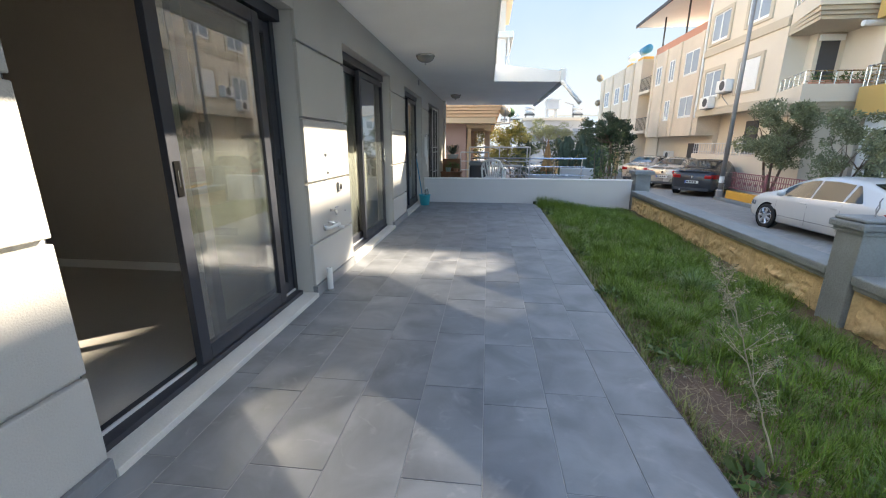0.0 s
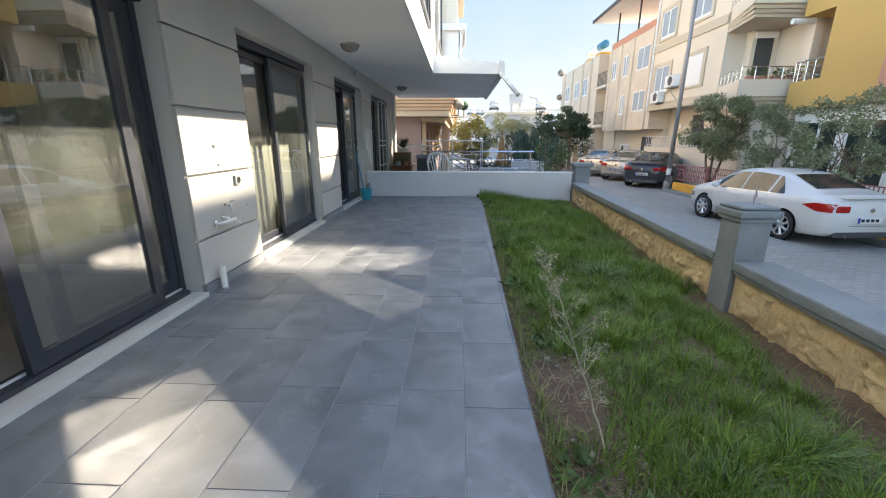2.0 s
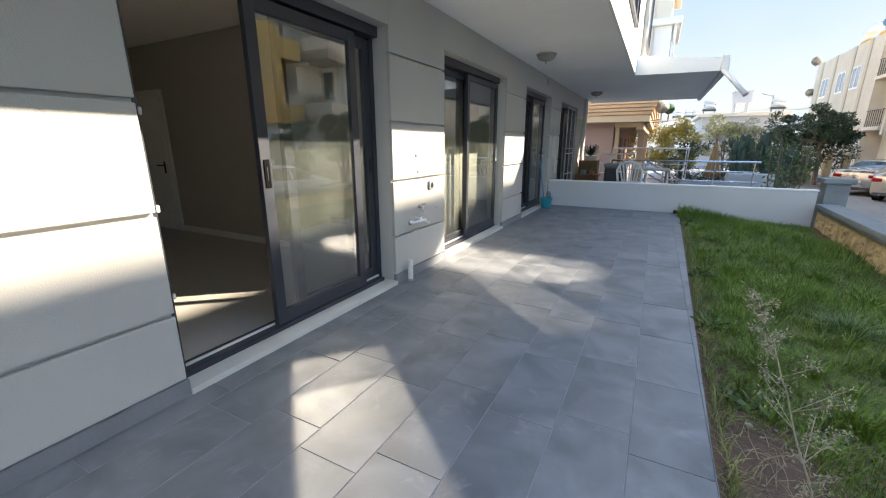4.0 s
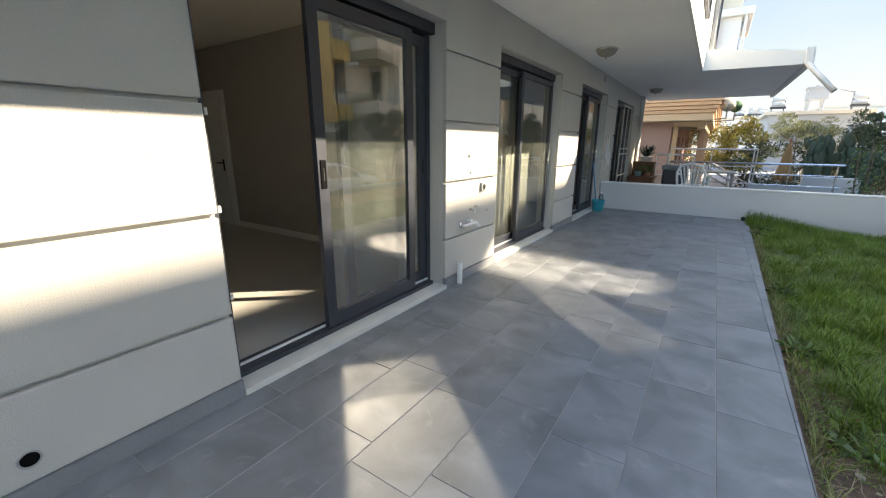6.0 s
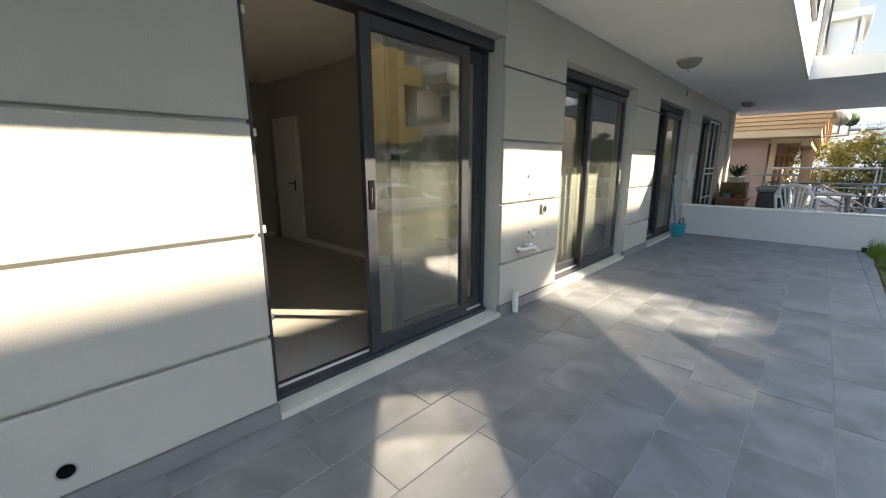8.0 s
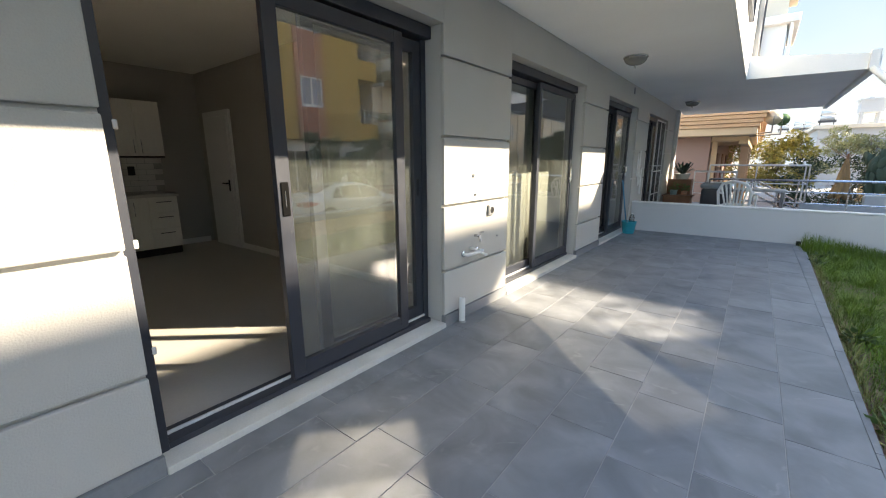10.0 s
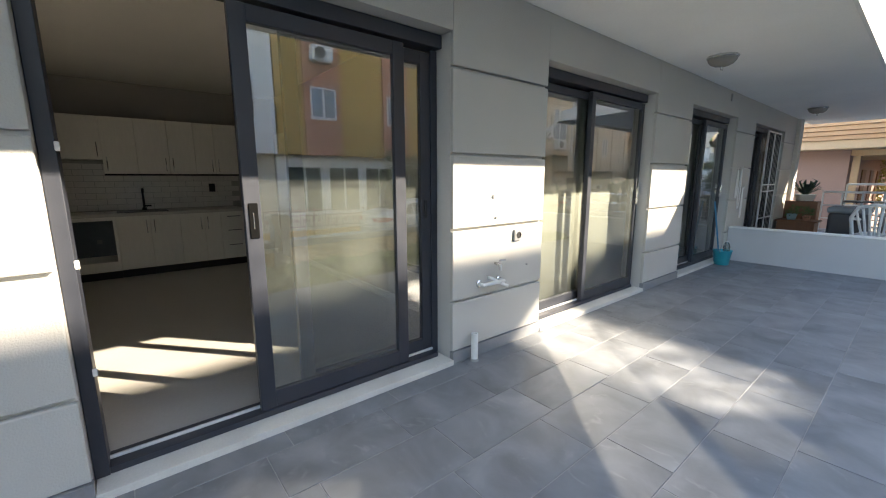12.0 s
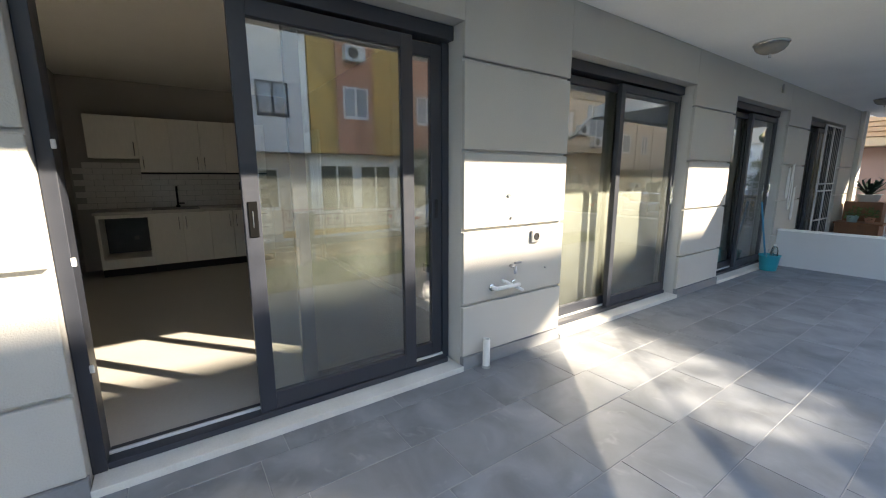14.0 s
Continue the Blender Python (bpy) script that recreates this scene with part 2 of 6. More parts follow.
def tile_mat():
    """Grey stone-look porcelain: clouded, with thin pale veins, each tile its own cut."""
    m = bpy.data.materials.new("porcelain_tile")
    m.use_nodes = True
    n, l = m.node_tree.nodes, m.node_tree.links
    b = n["Principled BSDF"]
    geo, info, off = n.new("ShaderNodeNewGeometry"), n.new("ShaderNodeObjectInfo"), n.new("ShaderNodeVectorMath")
    off.operation = "MULTIPLY_ADD"
    off.inputs[1].default_value = (37.0, 53.0, 11.0)
    l.new(info.outputs["Random"], off.inputs[0])
    l.new(geo.outputs["Position"], off.inputs[2])
    cloud, warp, fine, vein = (n.new("ShaderNodeTexNoise") for _ in range(4))
    for t, sc, de, di in ((cloud, 3.0, 6, 0.6), (fine, 70.0, 4, 0.0), (vein, 1.6, 5, 1.4), (warp, 9.0, 5, 0.5)):
        t.inputs["Scale"].default_value, t.inputs["Detail"].default_value, t.inputs["Distortion"].default_value = sc, de, di
        l.new(off.outputs[0], t.inputs["Vector"])
    # vein where the noise crosses its middle
    sub, ab, vr = n.new("ShaderNodeMath"), n.new("ShaderNodeMath"), n.new("ShaderNodeMapRange")
    sub.operation, ab.operation = "SUBTRACT", "ABSOLUTE"
    sub.inputs[1].default_value = 0.5
    l.new(vein.outputs["Fac"], sub.inputs[0])
    l.new(sub.outputs[0], ab.inputs[0])
    vr.inputs[1].default_value, vr.inputs[2].default_value, vr.inputs[3].default_value, vr.inputs[4].default_value = 0.0, 0.022, 1.0, 0.0
    l.new(ab.outputs[0], vr.inputs[0])
    cut = n.new("ShaderNodeMapRange")
    cut.inputs[1].default_value, cut.inputs[2].default_value = 0.5, 0.68
    l.new(warp.outputs["Fac"], cut.inputs[0])
    vm = n.new("ShaderNodeMath")
    vm.operation = "MULTIPLY"
    l.new(vr.outputs[0], vm.inputs[0])
    l.new(cut.outputs[0], vm.inputs[1])
    ramp = n.new("ShaderNodeValToRGB")
    ramp.color_ramp.elements[0].position, ramp.color_ramp.elements[0].color = 0.3, (0.113, 0.120, 0.130, 1)
    ramp.color_ramp.elements[1].position, ramp.color_ramp.elements[1].color = 0.72, (0.220, 0.231, 0.247, 1)
    l.new(cloud.outputs["Fac"], ramp.inputs[0])
    mix = n.new("ShaderNodeMix")
    mix.data_type = "RGBA"
    mix.inputs[7].default_value = (0.5, 0.5, 0.49, 1)
    sc = n.new("ShaderNodeMath")
    sc.operation = "MULTIPLY"
    sc.inputs[1].default_value = 0.17
    l.new(vm.outputs[0], sc.inputs[0])
    l.new(sc.outputs[0], mix.inputs[0])
    l.new(ramp.outputs[0], mix.inputs[6])
    l.new(mix.outputs[2], b.inputs["Base Color"])
    rr = n.new("ShaderNodeMapRange")
    rr.inputs[3].default_value, rr.inputs[4].default_value = 0.38, 0.58
    l.new(warp.outputs["Fac"], rr.inputs[0])
    l.new(rr.outputs[0], b.inputs["Roughness"])
    bp = n.new("ShaderNodeBump")
    bp.inputs["Strength"].default_value, bp.inputs["Distance"].default_value = 0.08, 0.004
    l.new(fine.outputs["Fac"], bp.inputs["Height"])
    l.new(bp.outputs[0], b.inputs["Normal"])
    return m


M["tile"] = tile_mat()
rn, rl_ = M["road"].node_tree.nodes, M["road"].node_tree.links
brick = rn.new("ShaderNodeTexBrick")
for key, value in (("Scale", 1.0), ("Mortar Size", 0.008), ("Brick Width", 0.2), ("Row Height", 0.1), ("Mortar Smooth", 0.3)):
    brick.inputs[key].default_value = value
brick.inputs["Color1"].default_value, brick.inputs["Color2"].default_value, brick.inputs["Mortar"].default_value = (1, 1, 1, 1), (0.8, 0.8, 0.8, 1), (0.5, 0.5, 0.5, 1)
rl_.new(next(q for q in rn if q.type == "NEW_GEOMETRY").outputs["Position"], brick.inputs["Vector"])
rmix = rn.new("ShaderNodeMix")
rmix.data_type, rmix.blend_type = "RGBA", "MULTIPLY"
rmix.inputs[0].default_value = 0.8
rl_.new(rn["Principled BSDF"].inputs["Base Color"].links[0].from_socket, rmix.inputs[6])
rl_.new(brick.outputs["Color"], rmix.inputs[7])
rl_.new(rmix.outputs[2], rn["Principled BSDF"].inputs["Base Color"])
# bubbled paint on the first pier: its relief drawn as darker lines in the colour
pn_, pl_ = M["wall"].node_tree.nodes, M["wall"].node_tree.links
pb = pn_["Principled BSDF"]
pgeo, pmap, pvor, pmask, pshade, pall = (pn_.new(k) for k in ("ShaderNodeNewGeometry", "ShaderNodeMapping", "ShaderNodeTexVoronoi", "ShaderNodeVectorMath", "ShaderNodeMapRange", "ShaderNodeMath"))
pnoi, pmr, pmx = (pn_.new(k) for k in ("ShaderNodeTexNoise", "ShaderNodeMapRange", "ShaderNodeMix"))
pmap.inputs["Scale"].default_value = (60, 60, 26)
pl_.new(pgeo.outputs["Position"], pmap.inputs["Vector"])
pvor.feature = "DISTANCE_TO_EDGE"
pvor.inputs["Scale"].default_value = 1.0
pl_.new(pmap.outputs[0], pvor.inputs["Vector"])
pshade.inputs[1].default_value, pshade.inputs[2].default_value = 0.0, 0.07
pshade.inputs[3].default_value, pshade.inputs[4].default_value = 1.0, 0.0
pl_.new(pvor.outputs["Distance"], pshade.inputs[0])
pmask.operation = "DISTANCE"
pmask.inputs[1].default_value = (0.0, -0.33, 1.18)
pl_.new(pgeo.outputs["Position"], pmask.inputs[0])
pnoi.inputs["Scale"].default_value, pnoi.inputs["Detail"].default_value = 11, 4
pl_.new(pgeo.outputs["Position"], pnoi.inputs["Vector"])
padd = pn_.new("ShaderNodeMath")
padd.operation = "MULTIPLY_ADD"
padd.inputs[1].default_value, padd.inputs[2].default_value = 0.6, -0.30
pl_.new(pnoi.outputs["Fac"], padd.inputs[0])
psum = pn_.new("ShaderNodeMath")
pl_.new(padd.outputs[0], psum.inputs[0])
pl_.new(pmask.outputs["Value"], psum.inputs[1])
pmr.inputs[1].default_value, pmr.inputs[2].default_value = 0.13, 0.19
pmr.inputs[3].default_value, pmr.inputs[4].default_value = 1.0, 0.0
pl_.new(psum.outputs[0], pmr.inputs[0])
pall.operation = "MULTIPLY"
pl_.new(pshade.outputs[0], pall.inputs[0])
pl_.new(pmr.outputs[0], pall.inputs[1])
pmx.data_type = "RGBA"
pl_.new(pall.outputs[0], pmx.inputs[0])
pl_.new(pb.inputs["Base Color"].links[0].from_socket, pmx.inputs[6])
pmx.inputs[7].default_value = (0.33, 0.31, 0.275, 1)
pl_.new(pmx.outputs[2], pb.inputs["Base Color"])
M["pane"] = glass_mat("door_glass", (0.72, 0.76, 0.71), dust=0.06, ior=2.6)
M["clear"] = bpy.data.materials.new("pane_back")
M["clear"].use_nodes = True
M["clear"].node_tree.nodes.remove(M["clear"].node_tree.nodes["Principled BSDF"])
M["clear"].node_tree.links.new(M["clear"].node_tree.nodes.new("ShaderNodeBsdfTransparent").outputs[0], M["clear"].node_tree.nodes["Material Output"].inputs[0])


# ---- building blocks ----
def box(bm, x0, x1, y0, y1, z0, z1, bevel=0.0, seg=2):
    r = bmesh.ops.create_cube(bm, size=1)
    bmesh.ops.scale(bm, vec=(x1 - x0, y1 - y0, z1 - z0), verts=r["verts"])
    bmesh.ops.translate(bm, vec=((x0 + x1) / 2, (y0 + y1) / 2, (z0 + z1) / 2), verts=r["verts"])
    if bevel:
        es = {e for v in r["verts"] for e in v.link_edges}
        bmesh.ops.bevel(bm, geom=list(es), offset=bevel, segments=seg, affect="EDGES", profile=0.5)
    return bm


def tube(bm, a, b, r, r2=None, seg=12):
    a, b = Vector(a), Vector(b)
    m = (b - a).to_track_quat("Z", "Y").to_matrix().to_4x4()
    m.translation = (a + b) / 2
    bmesh.ops.create_cone(bm, cap_ends=True, segments=seg, radius1=r, radius2=r if r2 is None else r2, depth=(b - a).length, matrix=m)
    return bm


def bx(*a, **k):
    return box(bmesh.new(), *a, **k)


def tb(*a, **k):
    return tube(bmesh.new(), *a, **k)


def mesh_of(name, bm, material, smooth=False):
    bmesh.ops.recalc_face_normals(bm, faces=bm.faces)
    me = bpy.data.meshes.new(name)
    bm.to_mesh(me)
    bm.free()
    me.materials.append(material)
    if smooth:
        me.shade_smooth()
    return me


def part(name, bm, material, parent=None, label="", smooth=False):
    ob = new(name, mesh_of(name, bm, material, smooth))
    if parent is not None:
        ob.parent = parent
        ob.matrix_parent_inverse = parent.matrix_world.inverted()
    return tagged(ob, label)


def thing(name, label, category, group="", kind="", at=(0, 0, 0), rz=0):
    ob = tagged(new(name), label, category, group, kind)
    ob.empty_display_size = 0.1
    ob.matrix_world = pose(*at, 0, 0, rz)
    bpy.context.view_layer.update()
    return ob


def solid(name, bm, material, label, category, kind="structure", smooth=False):
    return tagged(part(name, bm, material, smooth=smooth), label, category, "", kind)


# ---- terrace, facade and soffit ----
EDGE = lambda y: 2.30 + 0.020 * y              # outer edge of the tiles
GW = lambda y: 3.95 + 0.05 * y                 # inner edge of the garden wall's coping
HEAD, SOFF, ROAD = 2.13, 2.45, -0.85
GROOVES = (0.08, 0.437, 0.925, 1.412, 1.932, 2.462)

terrace = solid("floor", bx(-0.13, 2.29, -4.0, 7.5, -0.5, -0.0028), M["grout"], "dark grout bed under the grey terrace tiles", "floor")


def facade(name, y0, y1, label):
    """A pier: core, grooved panels and a tile skirting."""
    core = solid(name, bx(-0.25, -0.03, y0 + 0.002, y1 - 0.002, -0.4, 2.5), M["reveal"], label, "wall")
    for a, b in zip(GROOVES[:-1], GROOVES[1:]):
        part("panel", bx(-0.029, 0, y0, y1, a + 0.009, b - 0.009, bevel=0.006), M["wall"], core)
    part("skirting", bx(-0.028, 0.012, y0 - 0.004, y1 + 0.004, 0, 0.085, bevel=0.002), M["skirt"], core, "grey tile skirting")
    return core


facade("wall_pier_1", -1.6, 0.0, "light grey grooved render pier beside the open sliding door")
facade("wall_pier_6", -4.0, -3.5, "light grey grooved render pier at the near corner")
facade("wall_pier_2", 1.865, 2.81, "light grey grooved render pier with a garden tap")
facade("wall_pier_3", 4.69, 5.65, "light grey grooved render pier between two sliding doors")
facade("wall_pier_4", 7.38, 8.32, "light grey grooved render pier at the low end wall")
facade("wall_pier_5", 10.3, 11.46, "light grey render pier at the corner of the facade")
for y0, y1 in ((-3.5, -1.6), (0, 1.865), (2.81, 4.69), (5.65, 7.38), (8.32, 10.3)):
    solid("lintel", bx(-0.25, -0.002, y0, y1, HEAD, 2.5), M["wall"], "light grey render lintel over a sliding door", "wall")
    s = solid("sill", bx(-0.24, 0.02, y0 + 0.005, y1 - 0.005, -0.01, 0.035, bevel=0.003), M["sill"], "pale stone door sill", "sill")
solid("wall_upper", bx(-0.3, 0.0, -4, 11.46, 2.502, 6), M["wall"], "grey rendered wall above the ceiling slab", "wall")
solid("soffit", bx(0.001, 1.42, -4.0, 7.5, SOFF, 2.75), M["soffit"], "white painted concrete soffit over the terrace", "ceiling")
solid("canopy", bx(0.001, 2.76, 7.502, 12.6, SOFF, 2.62), M["soffit"], "white concrete canopy over the next terrace", "canopy")
solid("upper_parapet", bx(1.20, 1.42, -4.0, 11.6, 2.752, 2.98), M["white"], "white rendered parapet of the floor above", "wall")
solid("end_wall", bx(0.012, 4.33, 7.5, 7.62, -0.9, 0.5, bevel=0.006), M["endwall"], "low white rendered wall at the end of the terrace", "wall")


solid("end_wall_coping", bx(0.012, 4.345, 7.488, 7.632, 0.501, 0.522, bevel=0.005), M["white"], "white painted coping on the low end wall", "coping")


# ---- sliding doors ----
def leaf(door, y0, y1, x, z0=0.07, z1=2.03, w=0.075):
    pn = part("sash", bx(x - 0.02, x + 0.02, y0, y0 + w, z0, z1, bevel=0.003), M["alu"], door)
    for a in ((y1 - w, y1, z0, z1), (y0 + w, y1 - w, z0, z0 + 0.09), (y0 + w, y1 - w, z1 - w, z1)):
        part("rail", bx(x - 0.02, x + 0.02, *a, bevel=0.003), M["alu"], pn)
    g = part("pane", bx(x - 0.004, x + 0.004, y0 + w, y1 - w, z0 + 0.09, z1 - w), M["pane"], pn)
    g.visible_shadow = False
    g.data.materials.append(M["clear"])
    for f in g.data.polygons:
        f.material_index = 0 if f.normal.x > 0.5 else 1
    return pn


def sliding_door(name, y0, y1, label, leaves, stile=0.06):
    d = thing(name, label, "door", kind="structure", at=(-0.145, (y0 + y1) / 2, 0.035))
    for xf, *a in ((-0.09, y0, y0 + 0.05, 0.036, HEAD - 0.002), (-0.162, y1 - 0.05, y1, 0.036, HEAD - 0.082), (-0.108, y0 + 0.051, y1 - 0.002, HEAD - 0.08, HEAD - 0.002), (-0.095, y0 + 0.051, y1 - 0.051, 0.036, 0.068)):
        part("frame", bx(-0.225, xf, *a, bevel=0.003), M["alu"], d)
    part("track", bx(-0.168, -0.154, y0 + 0.052, y1 - 0.052, 0.0685, 0.083, bevel=0.002), M["whitemetal"], d, "bright steel track")
    return d, [leaf(d, *q, w=stile) for q in leaves]


door1, leaves1 = sliding_door("door_1", 0.0, 1.865, "anthracite aluminium sliding glass door, slid half open", ((0.66, 1.58, -0.13), (0.90, 1.815, -0.193)), 0.075)
door2, leaves2 = sliding_door("door_2", 2.81, 4.69, "anthracite aluminium sliding glass door, closed", ((3.62, 4.64, -0.13), (2.86, 3.75, -0.193)))
door3, leaves3 = sliding_door("door_3", 5.65, 7.38, "anthracite aluminium sliding glass door behind the bucket", ((6.45, 7.33, -0.13), (5.70, 6.55, -0.193)))
# unseen door, added so more daylight reaches the kitchen
door5, leaves5 = sliding_door("unseen_light_door", -3.5, -1.6, "unseen anthracite sliding glass door added to let daylight into the room", ((-2.7, -1.65, -0.13), (-3.45, -2.6, -0.193)))
door4, leaves4 = sliding_door("door_4", 8.32, 10.3, "anthracite glass door of the next flat", ((9.2, 10.25, -0.13), (8.37, 9.3, -0.193)))

# ---- the room behind ----
# room lengthened unseen to RYE, so the added door can light it
RX, RY0, RY1, RZ, RYE = -4.95, -0.62, 2.27, 0.03, -3.9
solid("room_floor", bx(RX, -0.245, RYE, RY1, -0.3, RZ), M["infloor"], "pale grey tiled room floor", "floor")
solid("room_ceiling", bx(RX, -0.251, RYE, RY1, 2.5, 2.6), M["inceil"], "white painted room ceiling", "ceiling")
solid("room_wall_back", bx(RX - 0.1, RX, RYE, RY1, 0, 2.6), M["inwall"], "greige painted back wall of the room", "wall")
solid("room_wall_side", bx(RX - 0.1, -0.251, RY1, RY1 + 0.1, -0.3, 2.6), M["inwall"], "greige painted side wall of the room", "wall")
solid("room_wall_kitchen", bx(RX + 0.001, -3.9, RY0 - 0.1, RY0, RZ, 2.499), M["inwall"], "greige painted wall beside the kitchen", "wall")
solid("room_wall_end", bx(RX - 0.1, -0.251, RYE - 0.1, RYE, -0.3, 2.6), M["inwall"], "unseen greige painted end wall of the added room extension", "wall")
# rooms behind the other doors
for k, (y0, y1) in enumerate(((2.4, 5.3), (5.32, 8.0), (8.1, 11.4))):
    r = thing("room_shell", "plain greige painted room behind glass doors", "room", kind="structure")
    part("floor", bx(-3.5, -0.245, y0, y1, -0.3, RZ), M["infloor"], r)
    part("ceiling", bx(-3.5, -0.251, y0, y1, 2.5, 2.6), M["inceil"], r)
    part("wall", bx(-3.6, -3.5, y0, y1, -0.3, 2.6), M["inwall"], r)
    part("wall", bx(-3.6, -0.251, y0 - 0.02, y0, -0.3, 2.6), M["inwall"], r)
    part("wall", bx(-3.6, -0.251, y1, y1 + 0.02, -0.3, 2.6), M["inwall"], r)

cur = bmesh.new()
rows = []
for k in range(121):
    y = 2.46 + 2.80 * k / 120
    x = -0.31 + 0.0012 * math.sin(k * 0.62) + 0.0015 * math.sin(k * 0.13 + 1)
    rows.append([cur.verts.new((x + o, y, z)) for o, z in ((0, 0.05), (0, 2.2), (-0.004, 2.2), (-0.004, 0.05))])
for a, b in zip(rows, rows[1:]):
    for i in range(4):
        cur.faces.new((a[i], a[(i + 1) % 4], b[(i + 1) % 4], b[i]))
curtain = thing("curtain", "plain pale cream curtain drawn behind a sliding door", "curtain", at=(-0.31, 3.85, 0.05))
part("cloth", cur, M["curtain"], curtain, smooth=True)
part("rod", tb((-0.312, 2.43, 2.22), (-0.312, 5.28, 2.22), 0.012), M["steel"], curtain)

# ---- details of the facade ----
def ring(bm, prof, at=(0, 0, 0), seg=24, axis="Z"):
    """A turned body from (radius, height) pairs."""
    rows = []
    for r, h in prof:
        row = []
        for i in range(seg):
            a = 2 * math.pi * i / seg
            p = Vector((r * math.cos(a), r * math.sin(a), h))
            if axis == "X":
                p = Vector((p.z, p.x, p.y))
            elif axis == "Y":
                p = Vector((p.x, p.z, p.y))
            row.append(bm.verts.new(p + Vector(at)))
        rows.append(row)
    for a, b in zip(rows, rows[1:]):
        for i in range(seg):
            bm.faces.new((a[i], a[(i + 1) % seg], b[(i + 1) % seg], b[i]))
    for row in (rows[0], rows[-1]):
        bm.faces.new(row)
    return bm


def turned(*a, **k):
    return ring(bmesh.new(), *a, **k)


def pipe_run(pts, r, seg=10):
    bm = bmesh.new()
    for a, b in zip(pts, pts[1:]):
        tube(bm, a, b, r, seg=seg)
    for p in pts[1:-1]:
        bmesh.ops.create_uvsphere(bm, u_segments=seg, v_segments=6, radius=r, matrix=Matrix.Translation(p))
    return bm


# handles, locks and hinge clips of the doors
h = part("handle", bx(-0.110, -0.104, 0.677, 0.719, 0.975, 1.145, bevel=0.004), M["black"], leaves1[0], "black recessed pull with a bright slot")
part("slot", bx(-0.1038, -0.1025, 0.6955, 0.7, 1.02, 1.10, bevel=0.0006), M["steel"], leaves1[0], "bright slot of the pull")
part("handle", bx(-0.173, -0.167, 1.762, 1.786, 1.0, 1.12, bevel=0.003), M["dark"], leaves1[1])
part("handle", bx(-0.11, -0.085, 4.59, 4.61, 0.98, 1.16, bevel=0.006), M["steel"], leaves2[0])
part("handle", bx(-0.11, -0.085, 7.285, 7.3, 0.98, 1.16, bevel=0.006), M["steel"], leaves3[0])
for z in (0.48, 0.92, 1.36, 1.86):
    part("clip", bx(-0.095, -0.086, 0.046, 0.062, z, z + 0.035, bevel=0.004), M["plastic"], door1, "small white plastic clip")

# low grate frames of the next flat's door
guard = thing("door_guard", "white metal guard frame with bars before a door", "guard", at=(-0.02, 9.75, 0.04))
for y in (9.32, 9.78, 10.24):
    part("post", bx(-0.06, -0.035, y, y + 0.03, 0.04, 2.1, bevel=0.002), M["whitemetal"], guard)
for z in (0.04, 0.5, 1.0, 1.12, 2.07):
    part("rail", bx(-0.058, -0.037, 9.35, 10.24, z, z + 0.025, bevel=0.002), M["whitemetal"], guard)
for i in range(9):
    part("bar", tb((-0.047, 9.41 + i * 0.1, 0.06), (-0.047, 9.41 + i * 0.1, 2.08), 0.006, seg=6), M["darkmetal"], guard)

# garden tap, socket, fixings and pipe on the second pier
tap = thing("garden_tap", "white plastic pipe with two outlets on the pier", "tap", at=(0.0, 2.2, 0.5))
part("pipe", pipe_run([(0.0, 2.10, 0.53), (0.055, 2.10, 0.53), (0.06, 2.30, 0.53), (0.0, 2.30, 0.53)], 0.014), M["plastic"], tap, smooth=True)
part("pipe", pipe_run([(0.0, 2.20, 0.56), (0.035, 2.20, 0.56), (0.05, 2.27, 0.52), (0.11, 2.29, 0.505)], 0.011), M["plastic"], tap, smooth=True)
part("collar", turned([(0.02, 0), (0.026, 0.004), (0.026, 0.012), (0.018, 0.018)], (0.0, 2.10, 0.53), 14, "X"), M["steel"], tap)
part("collar", turned([(0.02, 0), (0.026, 0.004), (0.026, 0.012), (0.018, 0.018)], (0.0, 2.30, 0.53), 14, "X"), M["steel"], tap)
tap2 = thing("tap_valve", "grey metal angle valve with a lever on the pier", "valve", at=(0, 2.27, 0.66))
part("body", pipe_run([(0.0, 2.27, 0.655), (0.05, 2.27, 0.655), (0.06, 2.265, 0.61)], 0.011), M["steel"], tap2, smooth=True)
part("lever", bx(0.045, 0.056, 2.262, 2.325, 0.675, 0.690, bevel=0.004), M["plasticgrey"], tap2)
for y, z, r in ((2.235, 1.135, 0.016), (2.262, 0.985, 0.011), (2.62, 0.60, 0.006)):
    plug = thing("wall_plug", "small grey plug in the render", "plug", "fixings on the pier", at=(0, y, z))
    part("disc", turned([(r, 0.0), (r * 1.05, 0.004), (r * 0.6, 0.012), (r * 0.5, 0.008)], (0.0, y, z), 14, "X"), M["plasticgrey"], plug)
sock = thing("wall_socket", "grey weatherproof wall socket with a round well", "socket", at=(0, 2.50, 0.84))
part("plate", bx(0.0, 0.022, 2.455, 2.54, 0.80, 0.885, bevel=0.006), M["plasticgrey"], sock)
part("insert", turned([(0.026, 0.0221), (0.026, 0.026), (0.018, 0.026), (0.017, 0.0225)], (0.0, 2.4975, 0.8425), 18, "X"), M["dark"], sock)
stub = thing("drain_pipe", "short white plastic drain pipe standing on the tiles", "pipe", at=(0.055, 2.02, 0))
part("tube", turned([(0.024, 0.0), (0.024, 0.20), (0.019, 0.20), (0.019, 0.12)], (0.055, 2.02, 0.0), 20), M["plastic"], stub, smooth=False)
part("foot", turned([(0.03, 0.0), (0.028, 0.012), (0.0245, 0.016)], (0.055, 2.02, 0.0), 20), M["plasticgrey"], stub)
